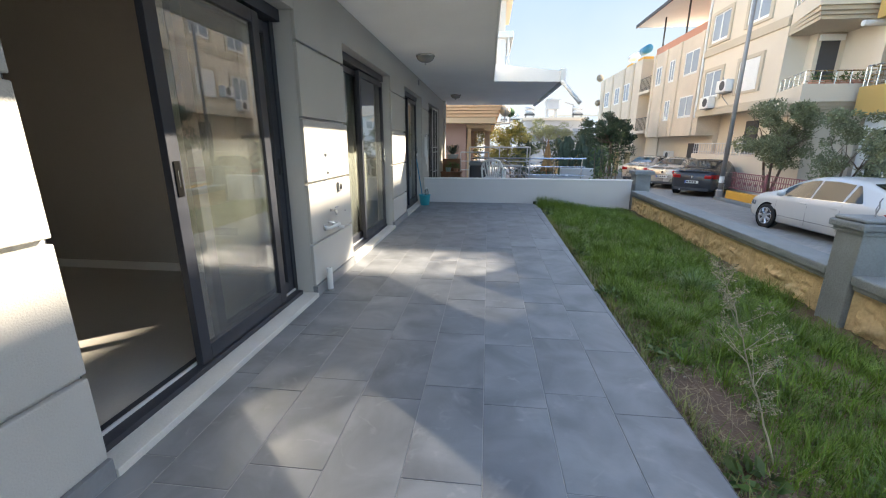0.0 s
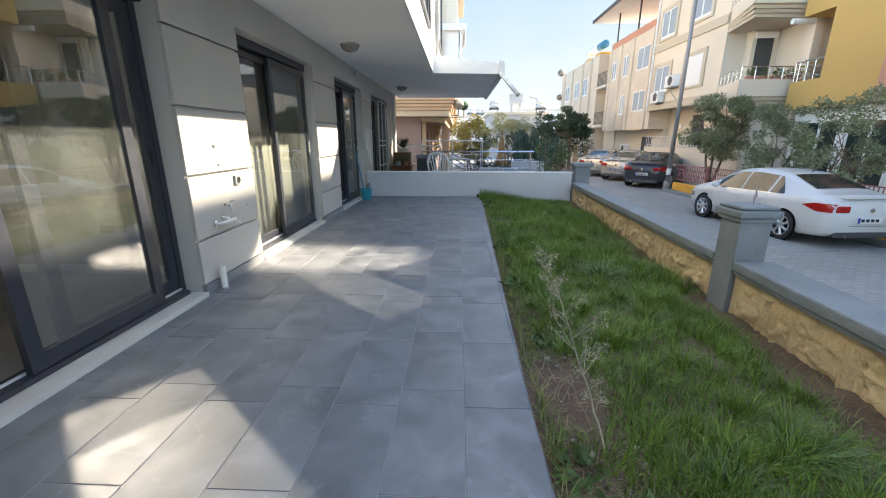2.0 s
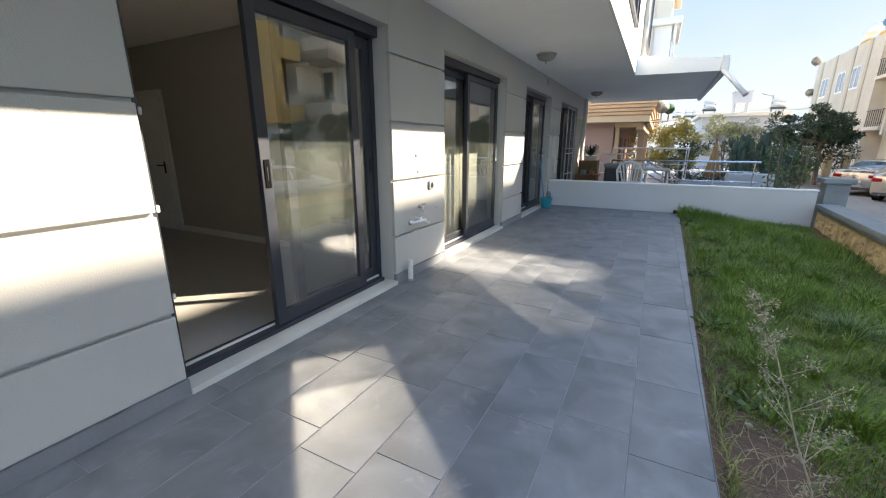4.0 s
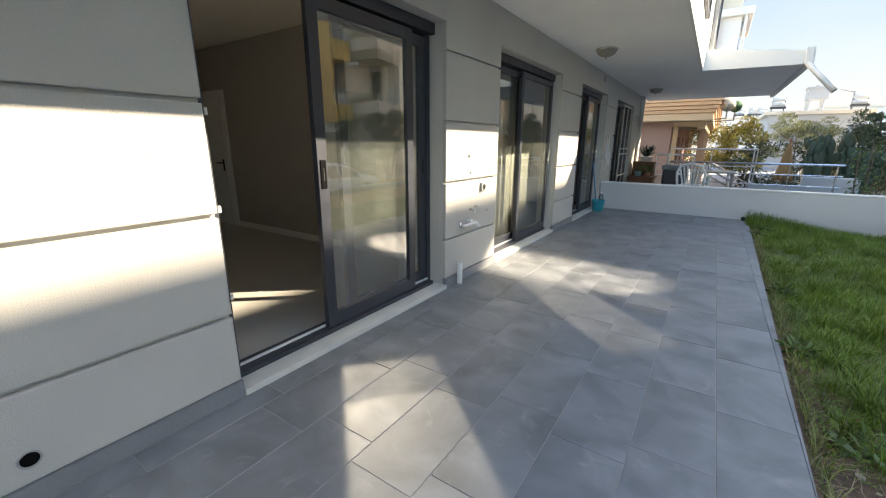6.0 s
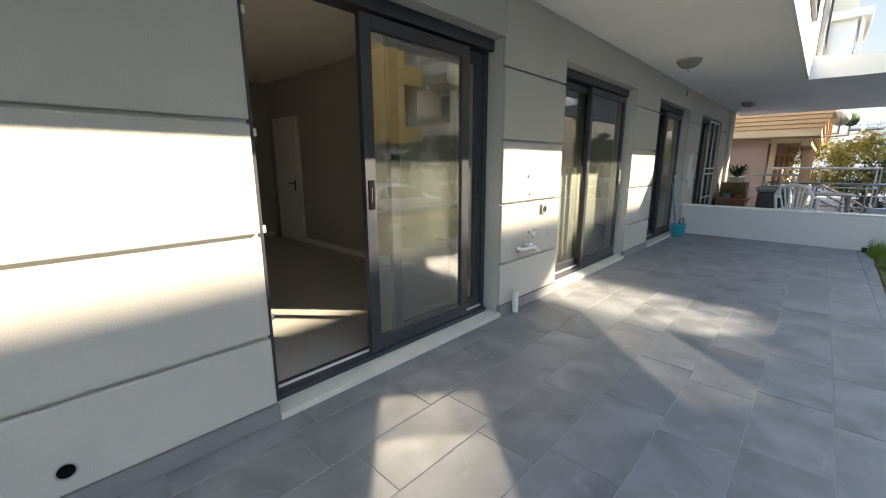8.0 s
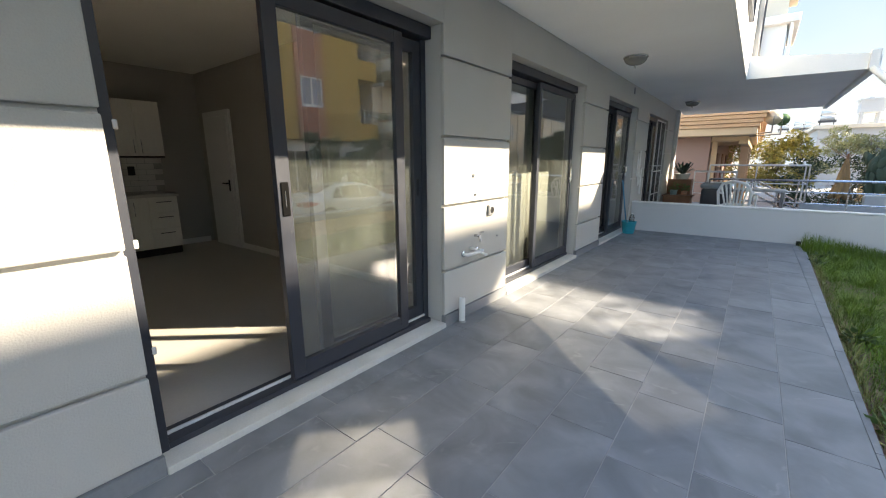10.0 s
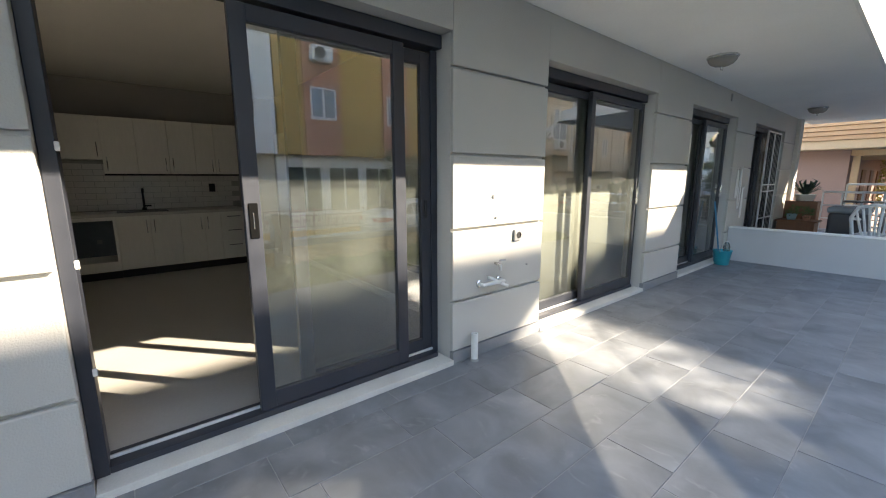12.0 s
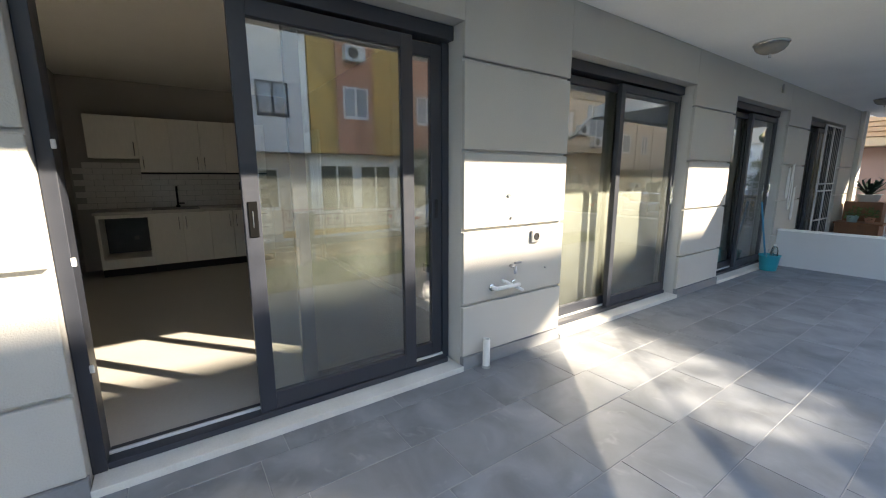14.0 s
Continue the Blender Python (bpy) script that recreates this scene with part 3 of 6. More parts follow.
hole = thing("drain_hole", "dark round drain hole in the render pier", "hole", at=(0, -0.75, 0.18))
part("well", turned([(0.030, 0.0005), (0.033, 0.003), (0.027, 0.003), (0.026, 0.0008)], (0.0, -0.75, 0.18), 20, "X"), M["plasticgrey"], hole)
# flat black disc on the face draws the shade inside the hole
part("cavity", turned([(0.026, 0.001), (0.020, 0.0014)], (0.0, -0.75, 0.18), 20, "X"), M["black"], hole)

# hoses hanging on the pier by the end wall
for y, z0, z1, w in ((7.62, 0.95, 1.38, 0.05), (7.78, 0.78, 1.42, 0.07), (7.95, 0.62, 1.1, 0.04)):
    hose = thing("hanging_cord", "white looped cord hanging on a hook", "cord", "cords on the pier", at=(0, y, z1))
    pts = [(0.02, y + w * math.sin(a) * (0.6 + 0.4 * math.cos(a)), (z0 + z1) / 2 - (z1 - z0) / 2 * math.cos(a)) for a in np.linspace(0.25, 6.1, 18)]
    part("loop", pipe_run(pts, 0.008, 6), M["plastic"], hose)
    part("hook", pipe_run([(0, y, z1), (0.03, y, z1), (0.035, y, z1 + 0.02)], 0.005, 6), M["steel"], hose)

# dome lamps
def dome(x, y):
    d = thing("ceiling_lamp", "frosted glass dome lamp with a metal ring, unlit", "lamp", "terrace lamps", at=(x, y, SOFF))
    part("ring", turned([(0.135, 0.0), (0.14, -0.012), (0.132, -0.022), (0.10, -0.022)], (x, y, SOFF), 32), M["steel"], d, smooth=True)
    part("shade", turned([(0.128, -0.02), (0.122, -0.045), (0.10, -0.072), (0.065, -0.09), (0.02, -0.097)], (x, y, SOFF), 32), M["opal"], d, smooth=True)
    part("knob", turned([(0.012, -0.096), (0.011, -0.13), (0.004, -0.11)], (x, y, SOFF), 12), M["steel"], d)
dome(0.44, 5.02)
dome(0.50, 9.75)

# bucket, mop and bottle by the third door
bk = thing("bucket", "turquoise plastic bucket with a wire handle", "bucket", at=(0.10, 7.02, 0))
part("pail", turned([(0.085, 0.0), (0.092, 0.004), (0.118, 0.20), (0.126, 0.205), (0.126, 0.215), (0.114, 0.212), (0.085, 0.02)], (0.10, 7.02, 0.0), 28), M["teal"], bk, smooth=True)
part("wire_handle", pipe_run([(0.10 + 0.0, 7.02 - 0.124 * math.cos(a), 0.19 + 0.11 * math.sin(a)) for a in np.linspace(0, math.pi, 12)], 0.003, 6), M["steel"], bk)
mop = thing("mop", "blue-handled mop leaning on the door jamb", "mop", at=(0.08, 7.05, 0.02))
part("stick", tb((0.07, 7.03, 0.05), (-0.05, 6.95, 0.92), 0.011), M["mopblue"], mop, smooth=True)
part("head", turned([(0.02, 0.18), (0.05, 0.1), (0.07, 0.03), (0.06, 0.02)], (0.08, 7.03, 0.0), 14), M["plasticgrey"], mop, smooth=True)
bot = thing("bottle", "clear plastic bottle standing in the bucket", "bottle", at=(0.13, 7.08, 0.02))
part("body", turned([(0.04, 0.02), (0.042, 0.05), (0.042, 0.27), (0.03, 0.31), (0.014, 0.33)], (0.13, 7.08, 0), 18), M["clearplastic"], bot, smooth=True)
part("cap", turned([(0.016, 0.33), (0.016, 0.35), (0.01, 0.352)], (0.13, 7.08, 0), 14), M["plastic"], bot)
cable = solid("soffit_hook", bx(0.01, 0.03, 6.9, 6.93, 2.30, 2.40, bevel=0.003), M["plasticgrey"], "small grey junction clip under the soffit", "fitting")
peg = thing("corner_stub", "small dark pipe stub at the end wall's foot", "pipe", at=(2.38, 7.42, 0))
part("tube", turned([(0.03, 0.0), (0.03, 0.06), (0.022, 0.06), (0.022, 0.03)], (2.38, 7.42, 0), 16), M["dark"], peg)

# the floor above: fascia, glazed balcony, canopy drain
solid("fascia", bx(1.421, 1.45, -4.0, 7.49, SOFF - 0.012, 2.80, bevel=0.004), M["white"], "white painted slab edge above the terrace", "fascia")
upper = thing("balcony_glazing", "dark framed balcony windows of the floor above", "window", kind="structure", at=(1.4, 3, 3.1))
part("wall", bx(1.20, 1.42, 6.52, 11.6, 2.982, 5.04), M["white"], upper, "white rendered wall beside the glazing")
for i in range(7):
    y = -3.95 + i * 1.7
    y1 = min(y + 1.7, 6.5)
    part("post", bx(1.36, 1.45, y, y + 0.07, 3.06, 4.96, bevel=0.004), M["alu"], upper)
    part("pane", bx(1.40, 1.41, y + 0.07, y1, 3.06, 4.96), M["window"], upper)
    part("sash", bx(1.36, 1.46, y, y1, 2.985, 3.058, bevel=0.004), M["alu"], upper)
    part("head", bx(1.36, 1.45, y, y1, 4.962, 5.04, bevel=0.004), M["alu"], upper)
part("post", bx(1.36, 1.47, 6.44, 6.515, 2.985, 5.04, bevel=0.004), M["alu"], upper)
part("downpipe", tb((1.47, 8.4, 2.8), (1.47, 8.4, 5.0), 0.04, seg=12), M["plasticgrey"], upper)
part("window", bx(1.421, 1.44, 9.0, 11.2, 3.5, 4.9), M["window"], upper)
for a in ((8.94, 11.26, 3.44, 3.5), (8.94, 11.26, 4.9, 4.96), (8.94, 9.0, 3.5, 4.9), (11.2, 11.26, 3.5, 4.9)):
    part("frame", bx(1.421, 1.47, *a, bevel=0.004), M["alu"], upper)
solid("upper_slab", bx(0.0, 1.5, -4.0, 11.6, 5.05, 5.4, bevel=0.01), M["white"], "white slab edge of the second floor", "slab")
cf = bmesh.new()
for vs in (((1.43, 2.43), (2.80, 2.41), (2.80, 2.60), (1.43, 2.75)),):
    a = [cf.verts.new((x, 7.44, z)) for x, z in vs]
    b = [cf.verts.new((x, 7.50, z)) for x, z in vs]
    cf.faces.new(a)
    cf.faces.new(b[::-1])
    for i in range(4):
        cf.faces.new((a[i], b[i], b[(i + 1) % 4], a[(i + 1) % 4]))
solid("corner_pilaster", bx(0.001, 0.07, 11.2, 11.455, 0, SOFF - 0.002, bevel=0.006), M["reveal"], "grey rendered pilaster at the corner of the facade", "wall")
solid("canopy_fascia", cf, M["white"], "white sloping edge board of the canopy", "fascia")
solid("canopy_gutter", bx(2.761, 2.84, 7.45, 12.6, 2.40, 2.60, bevel=0.01), M["white"], "white gutter along the canopy edge", "gutter")
dr = thing("canopy_drain", "white plastic rain spout slanting from the canopy", "pipe", at=(2.76, 7.47, 2.6))
part("spout", tb((2.76, 7.42, 2.42), (3.10, 7.25, 2.00), 0.038, seg=16), M["plastic"], dr, smooth=True)
part("mouth", tb((3.085, 7.257, 2.018), (3.105, 7.247, 1.994), 0.041, seg=16), M["plasticgrey"], dr)
part("hopper", bx(2.72, 2.82, 7.39, 7.45, 2.40, 2.64, bevel=0.008), M["plastic"], dr)

# ---- kitchen ----
KX0, KX1 = RX + 0.002, -4.35
units = [(-0.38, 0.16, "oven"), (0.16, 0.50, "door"), (0.50, 0.82, "door"), (0.82, 1.10, "door"), (1.10, 1.30, "door"), (1.30, 1.63, "drawer")]
for y0, y1, kind in units:
    u = thing("base_cabinet", {"oven": "pale cabinet with an empty dark oven niche", "door": "pale matt base cabinet with a bar handle", "drawer": "pale base cabinet with three drawers"}[kind], "cabinet", "kitchen base units", at=((KX0 + KX1) / 2, (y0 + y1) / 2, RZ))
    part("plinth", bx(KX0, KX1 - 0.05, y0 + 0.001, y1 - 0.001, RZ, 0.13), M["dark"], u, "dark plinth")
    if kind == "oven":
        for a in ((y0 + 0.001, y0 + 0.03, 0.131, 0.80), (y1 - 0.03, y1 - 0.001, 0.131, 0.80), (y0 + 0.03, y1 - 0.03, 0.131, 0.25), (y0 + 0.03, y1 - 0.03, 0.76, 0.80)):
            part("carcass", bx(KX0, KX1, *a, bevel=0.001), M["cabinet"], u)
        part("back", bx(KX0 + 0.03, KX0 + 0.05, y0 + 0.03, y1 - 0.03, 0.25, 0.76), M["coping"], u)
        part("socket", bx(KX0 + 0.051, KX0 + 0.06, -0.06, -0.01, 0.42, 0.47, bevel=0.003), M["plasticgrey"], u)
        continue
    part("carcass", bx(KX0, KX1 - 0.02, y0 + 0.001, y1 - 0.001, 0.131, 0.80), M["cabinet"], u)
    if kind == "door":
        d = part("door", bx(KX1 - 0.019, KX1, y0 + 0.002, y1 - 0.002, 0.135, 0.797, bevel=0.0015), M["cabinet"], u)
        hy = y1 - 0.04 if (round(y0 * 100) in (16, 82)) else y0 + 0.04
        part("handle", tb((KX1 + 0.025, hy, 0.58), (KX1 + 0.025, hy, 0.75), 0.005, seg=8), M["steel"], d, "thin steel bar handle")
    else:
        for z0, z1 in ((0.135, 0.39), (0.394, 0.60), (0.604, 0.797)):
            d = part("drawer", bx(KX1 - 0.019, KX1, y0 + 0.002, y1 - 0.002, z0, z1, bevel=0.0015), M["cabinet"], u)
            part("handle", tb((KX1 + 0.025, y0 + 0.08, z1 - 0.06), (KX1 + 0.025, y1 - 0.08, z1 - 0.06), 0.005, seg=8), M["darkmetal"], d, "dark bar handle")
wt = thing("worktop", "pale laminate kitchen worktop with a black tap", "worktop", at=((KX0 + KX1) / 2, 0.6, 0.81))
part("slab", bx(KX0, KX1 + 0.02, -0.40, 1.65, 0.803, 0.84, bevel=0.004), M["counter"], wt)
part("sink", bx(KX0 + 0.12, KX1 - 0.08, 0.18, 0.72, 0.8405, 0.846, bevel=0.002), M["darkmetal"], wt, "dark sink rim")
fa = thing("kitchen_tap", "tall black kitchen mixer tap", "tap", at=(-4.82, 0.48, 0.845))
part("column", pipe_run([(-4.82, 0.48, 0.846), (-4.82, 0.48, 1.08), (-4.80, 0.48, 1.12), (-4.74, 0.48, 1.13), (-4.70, 0.48, 1.09)], 0.013), M["dark"], fa, smooth=True)
part("lever", bx(-4.83, -4.80, 0.49, 0.56, 0.89, 0.91, bevel=0.004), M["dark"], fa)
part("base", turned([(0.028, 0), (0.026, 0.03), (0.014, 0.035)], (-4.82, 0.48, 0.846), 16), M["dark"], fa)
wall_units = [(-0.38, 0.12, 1.50), (0.12, 0.46, 1.33), (0.46, 0.80, 1.33), (0.80, 1.10, 1.33), (1.10, 1.34, 1.33), (1.34, 1.63, 1.33)]
for k, (y0, y1, z0) in enumerate(wall_units):
    u = thing("wall_cabinet", "pale matt wall cabinet with a bar handle", "cabinet", "kitchen wall units", at=(-4.75, (y0 + y1) / 2, z0))
    part("carcass", bx(KX0, -4.57, y0 + 0.001, y1 - 0.001, z0, 2.01), M["cabinet"], u)
    d = part("door", bx(-4.569, -4.55, y0 + 0.002, y1 - 0.002, z0 - 0.005, 2.01, bevel=0.0015), M["cabinet"], u)
    hy = y1 - 0.04 if k % 2 == 0 else y0 + 0.04
    part("handle", tb((-4.525, hy, z0 + 0.03), (-4.525, hy, z0 + 0.2), 0.005, seg=8), M["steel"], d)
solid("cabinet_light_rail", bx(-4.94, -4.555, 0.12, 1.63, 1.305, 1.324), M["dark"], "dark strip under the wall cabinets", "trim")
bs = solid("splashback", bx(RX + 0.001, RX + 0.006, -0.61, 1.70, 0.842, 1.5), M["groutlight"], "white tiled splashback", "wall")
bsm = mesh_of("tile", bx(0, 0.006, -0.098, 0.098, -0.036, 0.036, bevel=0.002, seg=1), M["splash"])
for r in range(8):
    for c in range(12):
        y = -0.5 + c * 0.2 + (0.1 if r % 2 else 0)
        if y > 1.62:
            continue
        t = new("tile", bsm)
        t.location = (RX + 0.0065, y, 0.885 + r * 0.076)
        t.parent = bs
so = thing("kitchen_socket", "dark double wall socket over the worktop", "socket", at=(RX + 0.013, 1.33, 1.13))
part("plate", bx(RX + 0.0127, RX + 0.022, 1.29, 1.37, 1.07, 1.19, bevel=0.003), M["dark"], so)
# inner door, skirting and socket of the room
idr = thing("inner_door", "closed white panel door in the side wall", "door", kind="structure", at=(-4.3, RY1 - 0.02, RZ))
part("leaf", bx(-4.66, -4.02, RY1 - 0.045, RY1 - 0.012, RZ + 0.005, 1.86, bevel=0.003), M["white"], idr)
for a in ((-4.74, -4.665, RZ, 1.94), (-4.015, -3.95, RZ, 1.94), (-4.665, -4.015, 1.865, 1.94)):
    part("frame", bx(a[0], a[1], RY1 - 0.035, RY1 - 0.001, a[2], a[3], bevel=0.003), M["white"], idr)
part("handle", pipe_run([(-4.10, RY1 - 0.045, 0.95), (-4.10, RY1 - 0.09, 0.95), (-4.21, RY1 - 0.09, 0.95)], 0.009, 8), M["dark"], idr)
part("plate", bx(-4.12, -4.08, RY1 - 0.05, RY1 - 0.045, 0.84, 1.0, bevel=0.002), M["dark"], idr)
solid("skirting_side", bx(-3.94, -0.26, RY1 - 0.016, RY1 - 0.001, RZ, 0.11, bevel=0.003), M["white"], "white skirting board", "baseboard")
solid("skirting_back", bx(RX + 0.001, RX + 0.016, 1.68, RY1 - 0.05, RZ, 0.11, bevel=0.003), M["white"], "white skirting board", "baseboard")
s2 = thing("room_socket", "dark three-gang wall socket in the room", "socket", at=(-1.1, RY1, 0.45))
part("plate", bx(-1.13, -0.9, RY1 - 0.012, RY1 - 0.001, 0.40, 0.47, bevel=0.003), M["dark"], s2)
solid("curtain_pelmet", bx(-0.62, -0.252, RYE, RY1, 2.30, 2.32), M["inceil"], "white boxed ceiling edge over the sliding door", "trim")

# ---- ground and street ----
g = bmesh.new()
for p in ((-400, -400), (600, -400), (600, 900), (-400, 900)):
    g.verts.new((*p, ROAD))
g.faces.new(g.verts)
solid("ground", g, M["road"], "grey interlocking street paving with worn joints", "street")

# ---- lawn ----
rng = np.random.default_rng(7)


def bare(x, y):
    """How thin the grass is: worn patches of soil along the edge and the wall."""
    b = 1.25 * np.exp(-((((x - 2.52) / 0.24) ** 2 + ((y - 0.82) / 0.42) ** 2) ** 1.5))
    b = np.maximum(b, 0.97 * np.exp(-((((x - 2.45) / 0.22) ** 2 + ((y + 0.1) / 0.6) ** 2) ** 2)))
    b = np.maximum(b, 1.15 * np.exp(-(((x - 3.95 - 0.05 * y - 0.06 * np.sin(5 * y) - 0.03 * np.sin(17 * y)) / 0.2) ** 4)) * (y < 2.3))
    b = np.maximum(b, 0.6 * np.exp(-(((x - 3.98 - 0.05 * y) / 0.12) ** 4)) * (y >= 2.3))
    b = np.maximum(b, 0.85 * np.exp(-(((x - 2.34 - 0.02 * y) / 0.09) ** 2)))
    b = np.maximum(b, 0.8 * np.exp(-((((x - 3.5) / 0.12) ** 2 + ((y - 1.3) / 0.3) ** 2))))
    return b


def ground_z(x, y):
    return -0.075 + 0.02 * np.sin(3.1 * x + 1.3 * y) * np.sin(2.3 * y + 0.5) - 0.03 * np.clip((x - 3.2) / 0.8, 0, 1)


nx, ny = 50, 240
gx, gy = np.meshgrid(np.linspace(2.285, 4.5, nx), np.linspace(-4, 7.5, ny), indexing="ij")
gz = ground_z(gx, gy) + rng.normal(0, 0.006, gx.shape)
lawn_me = bpy.data.meshes.new("lawn_soil")
lawn_me.from_pydata(np.stack([gx, gy, gz], -1).reshape(-1, 3).tolist(), [],
                    [(i * ny + j, (i + 1) * ny + j, (i + 1) * ny + j + 1, i * ny + j + 1) for i in range(nx - 1) for j in range(ny - 1)])
lawn_me.materials.append(M["soil"])
lawn_me.shade_smooth()
tagged(new("lawn_soil", lawn_me), "brown garden soil with worn bare patches", "soil", "", "structure")


def blades(name, x, y, z, h, lean, width, material, label, az=None, bend=None):
    """Many tapered, bent blades in one mesh."""
    n = len(x)
    az = rng.uniform(0, 2 * np.pi, n) if az is None else az
    face = az + np.pi / 2 + rng.normal(0, 0.5, n)
    ux, uy = np.cos(face), np.sin(face)
    lx, ly = np.cos(az), np.sin(az)
    verts = np.zeros((n, 7, 3))
    for k, (f, wd) in enumerate(((0, 1.0), (0.4, 0.85), (0.75, 0.55), (1.0, 0))):
        off = lean * f ** 1.8
        zz = h * (f - 0.35 * np.clip(lean / np.maximum(h, 1e-3), 0, 1.6) * f ** 2.5)
        px, py, pz = x + lx * off, y + ly * off, z + zz
        if k < 3:
            verts[:, 2 * k] = np.stack([px - ux * width * wd, py - uy * width * wd, pz], -1)
            verts[:, 2 * k + 1] = np.stack([px + ux * width * wd, py + uy * width * wd, pz], -1)
        else:
            verts[:, 6] = np.stack([px, py, pz], -1)
    base = (np.arange(n) * 7)[:, None]
    q = np.concatenate([base + [0, 1, 3, 2], base + [2, 3, 5, 4]]).tolist()
    t = (base + [4, 5, 6]).tolist()
    me = bpy.data.meshes.new(name)
    me.from_pydata(verts.reshape(-1, 3).tolist(), [], q + t)
    me.materials.append(material)
    return tagged(new(name, me), label, "grass", "", "stuff")


n = 118000
x, y = rng.uniform(2.33, 4.3, n), rng.uniform(-2.2, 7.45, n)
keep = (x > 2.33 + 0.02 * y) & (x < 4.0 + 0.05 * y) & (rng.uniform(0, 1, n) > bare(x, y))
x, y = x[keep], y[keep]
patch = 0.5 + 0.5 * np.sin(2.7 * x + 0.6 * np.sin(1.7 * y)) * np.sin(1.9 * y + 1.1)
n = len(x)
blades("lawn_grass", x, y, ground_z(x, y) - 0.005, rng.uniform(0.03, 0.12, n) * (0.5 + 0.8 * patch), rng.uniform(0.01, 0.10, n), rng.uniform(0.0012, 0.0027, n), M["grass"], "rough uneven green lawn grass")


def tufts(name, cx, cy, per, spread, tall, lean, material, label):
    """Clumps whose blades rise from one root and arch outwards."""
    k = len(cx)
    az = rng.uniform(0, 2 * np.pi, k * per)
    rad = spread * rng.uniform(0, 1, k * per) ** 0.7
    x, y = np.repeat(cx, per) + rad * np.cos(az), np.repeat(cy, per) + rad * np.sin(az)
    size = np.repeat(rng.uniform(0.6, 1.15, k), per)
    keep = (x > 2.36 + 0.02 * y) & (x < 3.9 + 0.05 * y) & (rng.uniform(0, 0.7, len(x)) > bare(x, y))
    x, y, az, size = x[keep], y[keep], az[keep], size[keep]
    n = len(x)
    blades(name, x, y, ground_z(x, y) - 0.005, rng.uniform(0.5, 1.0, n) * tall * size, rng.uniform(0.25, 1.0, n) * lean * size, rng.uniform(0.0013, 0.0026, n), material, label, az=az + rng.normal(0, 0.45, n))


tufts("grass_tufts", rng.uniform(2.5, 4.0, 330), rng.uniform(-1.2, 7.2, 330), 75, 0.06, 0.20, 0.16, M["grasslight"], "long bright green grass tufts in the lawn")
tufts("arching_grass", np.array([2.98, 3.18, 3.05, 3.42, 3.3]), np.array([0.25, 0.02, -0.4, 0.45, 2.6]), 260, 0.10, 0.25, 0.30, M["bluegrass"], "large blue-green tufts of arching grass")
# grass at the far end and over the edge of the tiles
n = 3500
x, y = rng.uniform(2.4, 4.2, n), rng.uniform(6.9, 7.45, n)
blades("tall_grass", x, y, ground_z(x, y), rng.uniform(0.12, 0.34, n) * np.exp(-(x - 2.4) * 0.6), rng.uniform(0.02, 0.12, n), rng.uniform(0.002, 0.004, n), M["grass"], "taller weedy grass along the low end wall")
n = 1500
y = rng.uniform(-2, 7.2, n)
x = 2.34 + 0.02 * y + rng.uniform(0, 0.05, n)
blades("edge_grass", x, y, ground_z(x, y), rng.uniform(0.05, 0.14, n), rng.uniform(0.03, 0.12, n), rng.uniform(0.0015, 0.003, n), M["grassdry"], "yellowed grass leaning over the edge of the tiles")
n = 650
x, y = rng.uniform(2.35, 2.8, n), rng.uniform(-0.9, 1.2, n)
blades("dry_grass", x, y, ground_z(x, y), rng.uniform(0.02, 0.08, n), rng.uniform(0.05, 0.18, n), rng.uniform(0.001, 0.0024, n), M["straw"], "dry straw-coloured grass on the bare soil")
n = 900
y = rng.uniform(-1.5, 2.4, n)
x = 3.72 + 0.05 * y + rng.normal(0, 0.12, n)
blades("wall_foot_grass", x, y, ground_z(x, y), rng.uniform(0.03, 0.1, n), rng.uniform(0.04, 0.16, n), rng.uniform(0.001, 0.0024, n), M["grassdry"], "sparse yellowed grass at the foot of the garden wall")
for k in range(26):
    px, py = rng.uniform(2.36, 2.75), rng.uniform(-0.9, 1.3)
    s = float(rng.uniform(0.006, 0.02))
    bm = bmesh.new()
    bmesh.ops.create_icosphere(bm, subdivisions=1, radius=s)
    for v in bm.verts:
        v.co = Vector((v.co.x * 1.2, v.co.y, v.co.z * 0.7)) * (1 + 0.25 * noise.noise(v.co * 60 + Vector((k, 0, 0)))) + Vector((px, py, float(ground_z(px, py)) + s * 0.3))
    st = part("stone", bm, M["stonepale"])
    tagged(st, "small pale stone lying on the bare soil", "stone", "stones on the soil")


